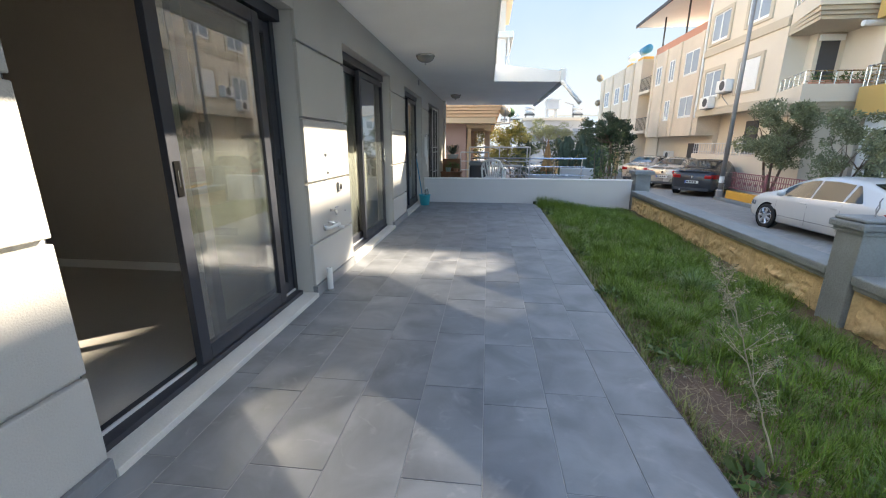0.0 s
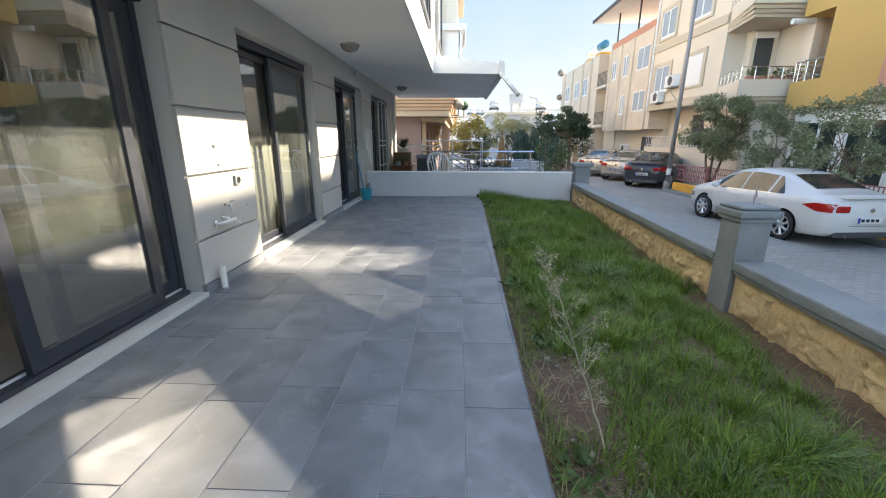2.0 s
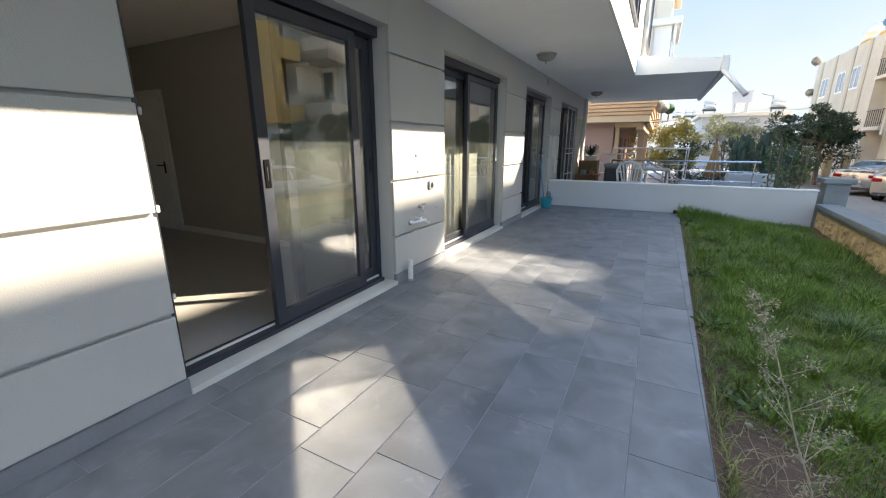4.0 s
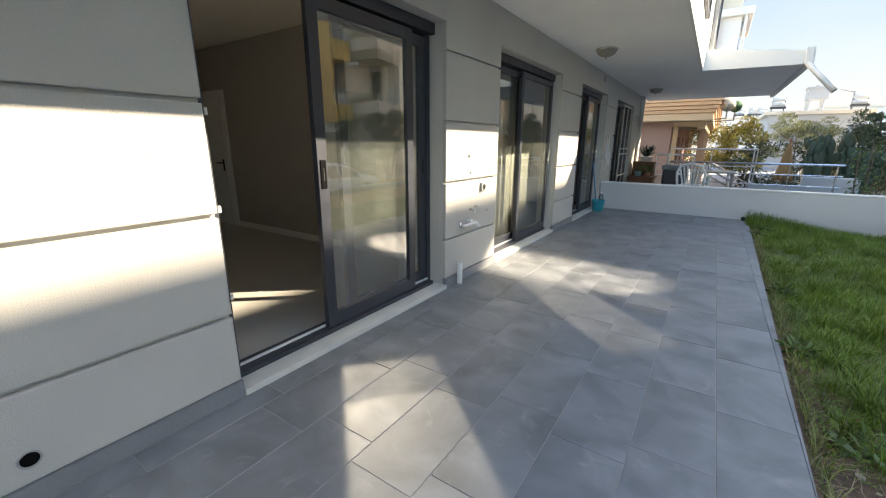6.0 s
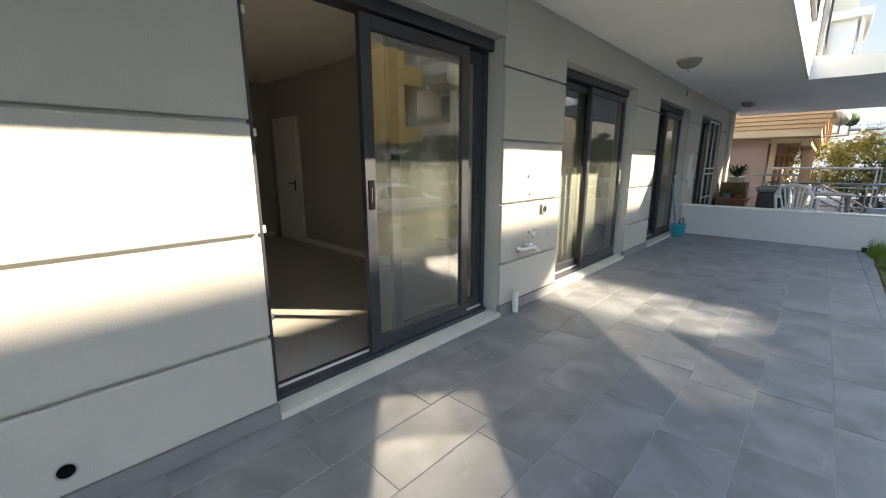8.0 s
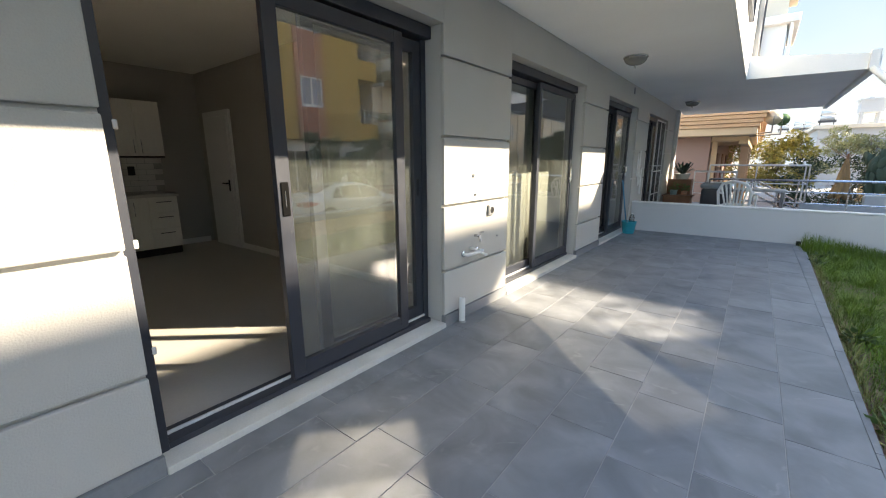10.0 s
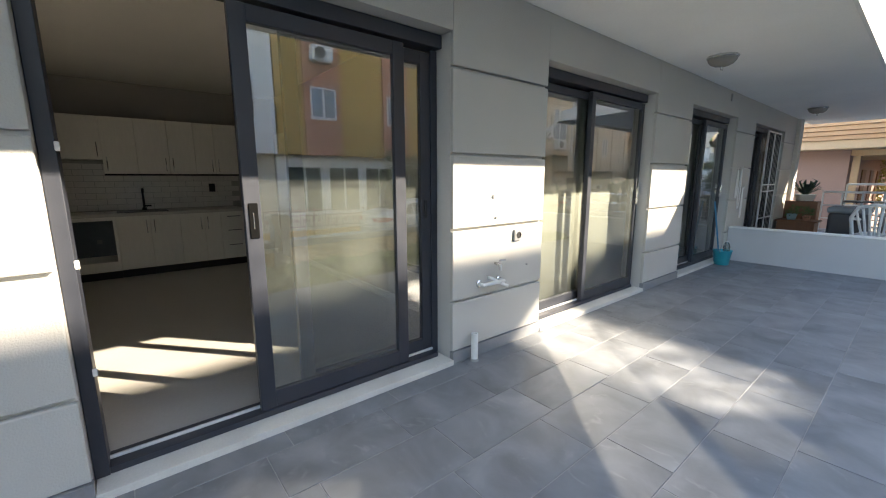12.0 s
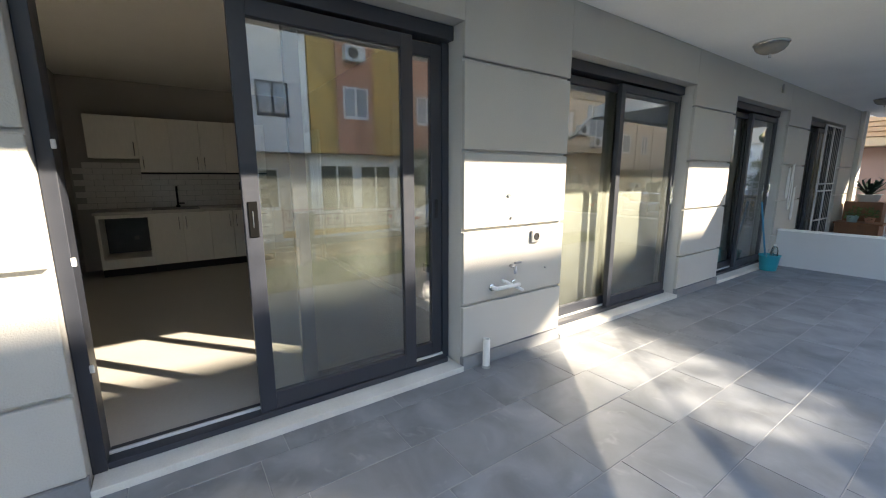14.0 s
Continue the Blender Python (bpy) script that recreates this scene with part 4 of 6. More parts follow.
# ---- leaves and plants ----
def leaf_cloud(name, centres, radii, count, size, material, parent=None, label="", flat=1.0, drop=0.0):
    """Leaves scattered through clumps: small bent quads."""
    c = np.array(centres)
    r = np.array(radii)
    wts = r ** 2 / np.sum(r ** 2)
    pick = rng.choice(len(c), count, p=wts)
    d = rng.normal(0, 1, (count, 3))
    d /= np.linalg.norm(d, axis=1)[:, None]
    rad = r[pick] * rng.uniform(0.25, 1.0, count) ** 0.5
    p = c[pick] + d * rad[:, None] * np.array([1, 1, flat])
    a = rng.normal(0, 1, (count, 3)) + d * 0.8 + np.array([0, 0, -drop])
    a /= np.linalg.norm(a, axis=1)[:, None]
    b = np.cross(a, rng.normal(0, 1, (count, 3)))
    b /= np.linalg.norm(b, axis=1)[:, None]
    s = size * rng.uniform(0.6, 1.3, count)[:, None]
    v = np.stack([p, p + a * s * 0.5 + b * s * 0.2, p + a * s, p + a * s * 0.5 - b * s * 0.2], 1)
    me = bpy.data.meshes.new(name)
    me.from_pydata(v.reshape(-1, 3).tolist(), [], (np.arange(count)[:, None] * 4 + [0, 1, 2, 3]).tolist())
    me.materials.append(material)
    ob = new(name, me)
    if parent is not None:
        ob.parent = parent
        ob.matrix_parent_inverse = parent.matrix_world.inverted()
    return tagged(ob, label)


def tree(name, at, height, crown_r, label, leaf_mat, leaves=5000, leaf=0.07, stems=2, crown_low=0.35, clumps=26, clump_r=0.36, seed=1, bark="bark", flat=0.8, spread=1.0):
    rg = random.Random(seed)
    t = thing(name, label, "tree", at=at)
    A = Vector(at)
    trunk = bmesh.new()
    cents, rads = [], []
    for s in range(stems):
        ang = s * 2 * math.pi / max(stems, 1) + rg.uniform(-0.4, 0.4)
        p = A + Vector((0.05 * math.cos(ang), 0.05 * math.sin(ang), -0.03))
        r = 0.055 * height / 3
        top = A + Vector((crown_r * 0.4 * spread * math.cos(ang), crown_r * 0.4 * spread * math.sin(ang), height * (crown_low + 0.15)))
        for k in range(1, 6):
            f = k / 5
            q = p.lerp(top, 0.35) if k < 5 else top
            q = A.lerp(top, f) + Vector((rg.uniform(-0.05, 0.05), rg.uniform(-0.05, 0.05), 0))
            tube(trunk, p, q, r, r * 0.86, 8)
            p, r = q, r * 0.86
        for b in range(6):
            a2 = rg.uniform(0, 6.28)
            e = p + Vector((math.cos(a2) * crown_r * rg.uniform(0.3, 0.8), math.sin(a2) * crown_r * rg.uniform(0.3, 0.8), height * rg.uniform(0.08, 0.4)))
            m = p.lerp(e, 0.5) + Vector((rg.uniform(-0.08, 0.08), rg.uniform(-0.08, 0.08), 0.05))
            tube(trunk, p, m, r * 0.6, r * 0.4, 6)
            tube(trunk, m, e, r * 0.4, r * 0.15, 6)
    part("trunk", trunk, M[bark], t, smooth=True)
    z0, z1 = at[2] + height * crown_low, at[2] + height
    for k in range(clumps):
        f = rg.uniform(0, 1)
        rr = crown_r * math.sqrt(rg.uniform(0.02, 1)) * (0.55 + 0.9 * math.sin(math.pi * min(0.95, f + 0.15)) * 0.5)
        a2 = rg.uniform(0, 6.28)
        cents.append((at[0] + rr * math.cos(a2), at[1] + rr * math.sin(a2), z0 + (z1 - z0) * f))
        rads.append(clump_r * rg.uniform(0.55, 1.25) * crown_r)
    leaf_cloud("crown", cents, rads, leaves, leaf, leaf_mat, t, flat=flat)
    return t


# the tall dry weed by the edge of the tiles
weed = thing("dry_weed", "tall dry flowering weed with pale seed heads", "weed", at=(2.52, 0.5, -0.08))
stem = bmesh.new()
heads = []
rg = random.Random(5)
p, lean = Vector((2.60, 0.40, -0.09)), Vector((-0.34, 0.10, 1))
for j in range(16):
    q = p + lean * 0.052 + Vector((rg.uniform(-0.006, 0.006), rg.uniform(-0.006, 0.006), 0))
    tube(stem, p, q, 0.0046 - 0.0002 * j, 0.0044 - 0.0002 * j, 5)
    if j > 3:
        for _ in range(2):
            b = rg.uniform(0, 6.28)
            ln = rg.uniform(0.5, 1.0) * (0.17 if 5 < j < 12 else 0.10 if j < 15 else 0.05)
            e = q + Vector((math.cos(b) * 0.8, math.sin(b) * 0.8, 0.75)) * ln
            tube(stem, q, e, 0.0018, 0.0009, 4)
            for f in (0.55, 0.7, 0.85, 1.0):
                r = q.lerp(e, f) + Vector((rg.uniform(-0.016, 0.016), rg.uniform(-0.016, 0.016), rg.uniform(-0.005, 0.015)))
                tube(stem, q.lerp(e, f - 0.06), r, 0.001, 0.0007, 3)
                heads.append(tuple(r))
    p = q
heads.append(tuple(p))
part("stalk", stem, M["seed"], weed)
leaf_cloud("seed_fluff", heads, [0.014] * len(heads), 1300, 0.011, M["seed"], weed, "pale dry seed heads")
leaf_cloud("leaves", heads, [0.03] * len(heads), 260, 0.016, M["leafgrey"], weed, "small grey-green leaves")
for k, (px, py, s) in enumerate(((2.48, -0.25, 0.10), (2.62, 0.05, 0.12), (2.55, 1.35, 0.1), (2.9, -0.4, 0.12), (2.45, 0.28, 0.08), (2.55, 7.1, 0.14), (2.75, 7.25, 0.16), (2.62, 6.8, 0.12), (3.0, 7.2, 0.13), (2.5, 6.3, 0.1), (2.46, 2.3, 0.09), (2.5, 3.6, 0.09))):
    w = thing("ground_weed", "low broad-leaved green weed on the soil", "weed", "low weeds", at=(px, py, -0.08))
    leaf_cloud("leaves", [(px, py, -0.03)], [s], 60, 0.07, M["leafgreen"], w, flat=0.4)

# ---- garden wall ----
WA = math.degrees(math.atan(0.05))


def garden_wall(y0, y1):
    """Cream relief panels under a grey coping, turned a little off the facade."""
    L = y1 - y0
    x0 = GW(y0)
    w = thing("garden_wall", "cream relief stone garden wall on the lawn's far side", "wall", kind="structure")
    m = pose(x0, y0, 0, 0, 0, -WA)
    nb = max(1, round(L / 1.05))
    for k in range(nb):
        a, b = k * L / nb + 0.0015, (k + 1) * L / nb - 0.0015
        # carved face: raised frame and scrolls
        bm = bmesh.new()
        nu, nv = 80, 26
        grid = []
        for i in range(nu + 1):
            row = []
            for j in range(nv + 1):
                u, v = i / nu, j / nv
                yy, zz = a + (b - a) * u, -0.24 + 0.44 * v
                edge = min(u * (b - a), (1 - u) * (b - a), v * 0.44, (1 - v) * 0.44)
                d = 0.012 if edge < 0.03 else -0.014
                if edge >= 0.045:
                    leafy = noise.noise(Vector((yy * 9 + 2.5 * zz, zz * 13, 3.7 * k))) + 0.5 * noise.noise(Vector((yy * 21, zz * 24, k)))
                    swell = 0.35 + 0.65 * math.sin(math.pi * u)
                    d += swell * (0.062 * max(0.0, leafy) - 0.016 * (abs(leafy) < 0.07)) + 0.006 * noise.noise(Vector((yy * 40, zz * 40, k)))
                row.append(bm.verts.new((0.055 - d, yy, zz)))
            grid.append(row)
        for i in range(nu):
            for j in range(nv):
                bm.faces.new((grid[i][j], grid[i][j + 1], grid[i + 1][j + 1], grid[i + 1][j]))
        bmesh.ops.transform(bm, matrix=m, verts=bm.verts)
        part("panel", bm, M["stone"], w, smooth=True)
    core = bx(0.075, 0.25, 0, L, ROAD, 0.2)
    bmesh.ops.transform(core, matrix=m, verts=core.verts)
    part("core", core, M["stone"], w)
    for a, b, z0, z1, nm in ((0.02, 0.27, 0.195, 0.235, "moulding"), (0.0, 0.29, 0.235, 0.31, "coping")):
        c = bx(a, b, 0, L, z0, z1, bevel=0.012)
        bmesh.ops.transform(c, matrix=m, verts=c.verts)
        part(nm, c, M["coping"], w, "grey painted coping")
    return w


garden_wall(-4.0, 1.985)
garden_wall(2.225, 7.48)
gp = thing("wall_pillar", "grey painted pillar with a stepped cap and bent iron hook", "pillar", kind="structure", at=(4.25, 2.1, -0.2))
part("shaft", bx(4.060, 4.290, 1.99, 2.22, ROAD, 0.60, bevel=0.008), M["coping"], gp)
part("neck", bx(4.042, 4.308, 1.972, 2.238, 0.60, 0.635, bevel=0.01), M["coping"], gp)
part("cap", bx(4.020, 4.330, 1.95, 2.26, 0.635, 0.69, bevel=0.012), M["coping"], gp)
part("top", bx(4.035, 4.315, 1.965, 2.245, 0.69, 0.72, bevel=0.018), M["coping"], gp)
part("hook", pipe_run([(4.20, 2.1, 0.71), (4.20, 2.1, 0.75), (4.208, 2.095, 0.79), (4.203, 2.1, 0.83), (4.212, 2.095, 0.86)], 0.0045, 6), M["polegrey"], gp)
part("hook", pipe_run([(4.20, 2.1, 0.74), (4.194, 2.104, 0.78), (4.206, 2.1, 0.82)], 0.003, 6), M["polegrey"], gp)
gp2 = thing("wall_pillar", "grey pillar with a flared cap at the lawn's far corner", "pillar", kind="structure", at=(4.6, 8.0, -0.2))
part("shaft", bx(4.45, 4.75, 7.65, 7.95, ROAD, 0.62, bevel=0.01), M["coping"], gp2)
part("cap", bx(4.40, 4.80, 7.60, 8.0, 0.62, 0.70, bevel=0.015), M["coping"], gp2)

# ---- cars ----
CAR_X = (-2.33, -2.29, -2.15, -1.80, -1.45, -0.85, -0.30, 0.30, 0.75, 1.15, 1.45, 1.90, 2.15, 2.28, 2.33)
CAR_KEYS = dict(
    half=(0.66, 0.76, 0.84, 0.885, 0.905, 0.91, 0.91, 0.91, 0.905, 0.90, 0.89, 0.84, 0.76, 0.64, 0.50),
    belt=(0.80, 0.92, 0.99, 1.00, 0.99, 0.975, 0.955, 0.935, 0.92, 0.915, 0.89, 0.82, 0.74, 0.66, 0.58),
    roof=(0.86, 1.00, 1.085, 1.11, 1.245, 1.45, 1.50, 1.475, 1.335, 1.10, 0.995, 0.90, 0.80, 0.71, 0.62),
    top=(0.50, 0.60, 0.66, 0.63, 0.60, 0.56, 0.575, 0.585, 0.60, 0.66, 0.70, 0.68, 0.60, 0.50, 0.38),
    low=(0.36, 0.30, 0.25, 0.22, 0.20, 0.19, 0.19, 0.19, 0.19, 0.19, 0.20, 0.21, 0.24, 0.28, 0.34))


def car_at(key, x):
    return float(sum(np.interp(x + o, CAR_X, CAR_KEYS[key]) for o in (-0.09, -0.04, 0, 0.04, 0.09)) / 5)


def car_section(x):
    """Half outline of the body at x, from the sill up to the middle of the roof."""
    w, zs, zr, wt, zb = (car_at(k, x) for k in ("half", "belt", "roof", "top", "low"))
    lift = zr - zs
    return [(w * 0.88, zb), (w * 0.965, zb + 0.06), (w * 0.99, zb + (zs - zb) * 0.35), (w, zb + (zs - zb) * 0.62), (w * 0.992, zb + (zs - zb) * 0.82), (w * 0.965, zs - 0.02), (w * 0.93, zs + 0.008 * min(1, lift * 4)),
            (w * 0.93 + (wt + 0.02 - w * 0.93) * 0.86, zs + lift * 0.80), (wt, zs + lift * 0.95), (wt * 0.72, zr + 0.004), (0.0, zr + 0.018)]


def car_skin(x, z):
    """Half width of the body's side at x and height z."""
    sec = car_section(x)[:9]
    return float(np.interp(z, [q[1] for q in sec], [q[0] for q in sec]))


def grid_mesh(rows):
    bm = bmesh.new()
    vs = [[bm.verts.new(p) for p in r] for r in rows]
    for a, b in zip(vs, vs[1:]):
        for i in range(len(a) - 1):
            bm.faces.new((a[i], a[i + 1], b[i + 1], b[i]))
    return bm


def car(at, heading, paint, label, size=0.97):
    """A saloon, x forward."""
    c = thing("car", label, "car", "parked cars", at=at, rz=heading)
    m = pose(*at, 0, 0, heading) @ Matrix.Scale(size, 4)

    def put(nm, bm, material, parent=c, lab="", smooth=False):
        bmesh.ops.transform(bm, matrix=m, verts=bm.verts)
        return part(nm, bm, material, parent, lab, smooth)

    xs = np.linspace(-2.33, 2.33, 62)
    rows = []
    for x in xs:
        sec = car_section(float(x))
        rows.append([(float(x), -y, z) for y, z in sec] + [(float(x), y, z) for y, z in sec[-2::-1]])
    shell = grid_mesh(rows)
    shell.verts.ensure_lookup_table()
    k = len(rows[0])
    shell.faces.new([shell.verts[i] for i in range(k)])
    shell.faces.new([shell.verts[(len(xs) - 1) * k + i] for i in range(k)])
    for a in range(len(xs) - 1):
        shell.faces.new([shell.verts[q] for q in (a * k, a * k + k - 1, (a + 1) * k + k - 1, (a + 1) * k)])
    bd = put("body", shell, M[paint], smooth=True)

    def shaped(nm, x0, x1, lo, hi, s, material, parent=c, lab="", proud=0.006, n=12):
        """A piece that follows the side of the body; lo and hi give its lower and upper edge at x."""
        rr = []
        for q in np.linspace(x0, x1, n):
            q = float(q)
            zl, zh = lo(q), max(hi(q), lo(q) + 0.002)
            rr.append([(q, s * (car_skin(q, zl + (zh - zl) * f) + proud), zl + (zh - zl) * f) for f in (0, 0.25, 0.5, 0.75, 1)])
        return put(nm, grid_mesh(rr), material, parent, lab, True)

    sill = lambda q: car_at("belt", q) + 0.022
    arch = lambda q: car_at("belt", q) + 0.022 + max(0.0, (car_at("roof", q) - car_at("belt", q)) * 0.93 - 0.075)
    for s in (-1, 1):
        for x0, x1 in ((0.10, 0.98), (-0.74, 0.05), (-1.18, -0.80)):
            shaped("side_window", x0, x1, sill, (lambda q: arch(q) * 1.0) if x0 > -1 else (lambda q: sill(q) + (arch(-0.8) - sill(-0.8)) * min(1, (q + 1.20) / 0.34)), s, M["carglass"])
        shaped("sill_trim", -1.24, 1.06, lambda q: car_at("belt", q) + 0.008, lambda q: car_at("belt", q) + 0.02, s, M["steel"], proud=0.009)
        put("mirror", turned([(0.02, -0.09), (0.07, -0.06), (0.08, 0.0), (0.06, 0.07), (0.02, 0.09)], (0.86, s * 0.96, 1.0), 12, "Y"), M[paint], smooth=True)
        for x in (0.10, -0.72):
            put("door_handle", bx(x, x + 0.18, s * car_skin(x, 0.82) - 0.012, s * car_skin(x, 0.82) + 0.018, 0.81, 0.835, bevel=0.008), M[paint])
        for x in (1.05, 0.075, -0.80):
            shaped("door_gap", x - 0.004, x + 0.004, lambda q: 0.30, lambda q: 0.93, s, M["dark"], proud=0.002, n=2)
        # the fold isn't modelled; a dark strip draws its shade
        shaped("crease", -1.9, 1.1, lambda q: 0.40, lambda q: 0.408, s, M["dark"], proud=0.001)
        shaped("tail_light", -2.28, -1.72, lambda q: 0.86 - 0.10 * min(1, (-1.72 - q) / 0.3), lambda q: 0.865 + 0.065 * min(1, (-1.72 - q) / 0.25), s, M["tail"], bd, "red tail light", 0.008)
        put("tail_light", bx(-2.352, -2.30, s * 0.585 - 0.14, s * 0.585 + 0.14, 0.765, 0.905, bevel=0.03, seg=3), M["tail"], bd, "red tail light", True)
        shaped("head_light", 1.85, 2.27, lambda q: 0.56, lambda q: 0.68, s, M["steel"], bd, "clear head light", 0.008)
        for x in (1.32, -1.34):
            # black ring on the uncut body draws the shaded gap of the arch
            put("wheel_arch", turned([(0.375, 0), (0.375, 0.008), (0.30, 0.008)], (x, s * (car_skin(x, 0.5) + 0.001) - (0.008 if s < 0 else 0), 0.33), 32, "Y"), M["black"])
            wh = put("wheel", turned([(0.20, -0.1), (0.31, -0.1), (0.328, -0.07), (0.328, 0.07), (0.31, 0.095), (0.235, 0.1), (0.22, 0.06)], (x, s * 0.825, 0.328), 36, "Y"), M["tyre"], c, "", True)
            put("rim", turned([(0.235, -0.01), (0.235, 0.012), (0.215, 0.012), (0.205, -0.02)], (x, s * 0.915, 0.328), 30, "Y"), M["rim"], wh)
            put("dish", turned([(0.22, -0.005), (0.20, 0.005), (0.02, 0.004)], (x, s * 0.902, 0.328), 24, "Y"), M["darkgrey"], wh)
            sp = bmesh.new()
            for k in range(7):
                a = k * 2 * math.pi / 7
                tube(sp, (x + 0.03 * math.cos(a), s * 0.914, 0.328 + 0.03 * math.sin(a)), (x + 0.215 * math.cos(a), s * 0.912, 0.328 + 0.215 * math.sin(a)), 0.026, 0.034, 6)
            put("spokes", sp, M["rim"], wh)
            put("hub", turned([(0.06, -0.03), (0.06, 0.03), (0.02, 0.035)], (x, s * 0.91, 0.328), 16, "Y"), M["rim"], wh)

    def over(nm, x0, x1, f0, f1, material, lab=""):
        """Glass that follows the slope of the roof."""
        rr = []
        for q in np.linspace(x0, x1, 10):
            q = float(q)
            wt, zr, f = car_at("top", q), car_at("roof", q), f0 + (f1 - f0) * (q - x0) / (x1 - x0)
            rr.append([(q, g * wt * f, zr + 0.026 - 0.016 * abs(g) ** 2) for g in (-1, -0.6, -0.2, 0.2, 0.6, 1)])
        return put(nm, grid_mesh(rr), material, c, lab, True)

    over("rear_window", -1.66, -0.98, 0.93, 0.84, M["carglass"])
    over("windscreen", 0.52, 1.16, 0.86, 0.92, M["carglass"])
    put("boot_lip", bx(-2.30, -2.20, -0.56, 0.56, 1.045, 1.065, bevel=0.008), M[paint], bd)
    put("boot_gap", bx(-2.352, -2.345, -0.40, 0.40, 0.50, 0.506), M["dark"])
    put("number_plate", bx(-2.36, -2.335, -0.26, 0.26, 0.56, 0.67, bevel=0.004), M["platewhite"], c, "white number plate with dark bars")
    for k in range(4):
        put("plate_bar", bx(-2.364, -2.36, -0.18 + k * 0.1, -0.11 + k * 0.1, 0.585, 0.645), M["dark"])
    put("plate_edge", bx(-2.364, -2.36, 0.21, 0.258, 0.562, 0.668), M["plateblue"])
    put("rear_bumper", bx(-2.34, -2.1, -0.66, 0.66, 0.25, 0.38, bevel=0.03, seg=3), M["darkgrey"], c, "dark lower bumper")
    put("exhaust", tb((-2.36, 0.42, 0.27), (-2.2, 0.42, 0.27), 0.03), M["steel"])
    put("aerial", tb((-0.85, 0, 1.45), (-0.96, 0, 1.53), 0.008), M["dark"])
    put("badge", turned([(0.045, 0), (0.045, -0.012), (0.02, -0.014)], (-2.345, 0, 0.82), 16, "X"), M["steel"])
    return c


car((9.52, 8.80, ROAD), 94.0, "carwhite", "clean white saloon car parked along the street", 0.93)
car((11.25, 18.1, ROAD), 48, "cardark", "dark grey saloon car parked nose to the building")
car((11.2, 20.9, ROAD), 48, "carsilver", "champagne silver saloon car parked in a row")
car((10.85, 23.5, ROAD), 48, "carsilver", "silver saloon car parked last in a row")

# ---- street furniture ----
pole = thing("street_lamp", "tall tapered grey steel street lamp pole", "lamp post", at=(10.39, 15.5, ROAD))
part("base", turned([(0.13, 0), (0.13, 0.35), (0.1, 0.4)], (10.39, 15.5, ROAD), 12), M["polegrey"], pole)
part("pole", tb((10.39, 15.5, ROAD + 0.3), (10.43, 15.5, 9.0), 0.085, 0.05, 12), M["polegrey"], pole, smooth=True)
part("sticker", tb((10.39, 15.5, -0.2), (10.391, 15.5, 0.05), 0.088, 0.088, 12), M["plastic"], pole, "pale paper sticker")
part("arm", pipe_run([(10.43, 15.5, 8.9), (10.2, 15.4, 9.3), (9.4, 15.2, 9.5)], 0.03, 8), M["polegrey"], pole)
part("lamp_head", bx(8.9, 9.5, 15.1, 15.3, 9.46, 9.56, bevel=0.03), M["polegrey"], pole)
fence = thing("street_fence", "maroon iron fence on an ochre painted plinth", "fence", at=(10.8, 9, ROAD))
FX = lambda y: 10.55 + 0.05 * (15.3 - y)
for y in np.arange(3.3, 15.3, 2.0):
    b = bx(FX(y + 1) - 0.1, FX(y + 1) + 0.1, y, y + 1.99, ROAD, -0.47, bevel=0.01)
    part("plinth", b, M["orange"], fence, "ochre plinth")
    for z in (-0.36, 0.02, 0.20):
        part("rail", bx(FX(y + 1) - 0.015, FX(y + 1) + 0.015, y, y + 1.99, z, z + 0.03), M["maroon"], fence)
    part("post", bx(FX(y + 1) - 0.025, FX(y + 1) + 0.025, y, y + 0.05, -0.47, 0.28), M["maroon"], fence)
    for k in range(18):
        yy = y + 0.11 + k * 0.105
        part("bar", bx(FX(y + 1) - 0.008, FX(y + 1) + 0.008, yy, yy + 0.016, -0.36, 0.2), M["maroon"], fence)
        if k % 3 == 1:
            part("scroll", turned([(0.05, -0.006), (0.062, -0.006), (0.062, 0.006), (0.05, 0.006)], (FX(y + 1), yy, -0.14), 12, "X"), M["maroon"], fence)
kerb = solid("kerb", bx(10.25, 10.42, 2, 15.6, ROAD, ROAD + 0.12, bevel=0.02), M["coping"], "grey concrete kerb along the fence", "kerb")

tree("olive_tree", (11.25, 14.2, -0.7), 3.35, 1.05, "grey-green olive tree with forked trunks behind the fence", M["olive"], 20000, 0.08, 3, 0.38, 46, 0.28, 3)
tree("olive_tree", (11.2, 11.3, -0.7), 2.8, 0.85, "sparse grey-green olive tree behind the fence", M["olive"], 7500, 0.075, 3, 0.3, 40, 0.22, 8)
tree("olive_tree", (11.0, 8.9, -0.7), 2.9, 1.1, "loose olive tree with thin upright shoots", M["olive"], 8500, 0.08, 4, 0.25, 44, 0.2, 14)
ut = thing("umbrella_tree", "dark flat-topped spreading tree beside the parked cars", "tree", at=(9.45, 27.0, ROAD))
tk = bmesh.new()
tube(tk, (9.5, 27, ROAD), (9.4, 27, 1.4), 0.12, 0.08, 8)
uc, ur = [], []
rg = random.Random(21)
for k in range(44):
    a, f = rg.uniform(0, 6.28), rg.uniform(0, 1)
    rr = (1.0 + 0.35 * math.sin(3.1 * f)) * math.sqrt(rg.uniform(0.05, 1))
    c = Vector((9.15 + 1.35 * rr * math.cos(a), 27 + rr * math.sin(a), 1.35 + 1.75 * f * (1.15 - 0.45 * rr)))
    tube(tk, (9.4, 27, 1.3), c, 0.04, 0.012, 5)
    uc.append(tuple(c))
    ur.append(rg.uniform(0.22, 0.46))
part("trunk", tk, M["bark"], ut)
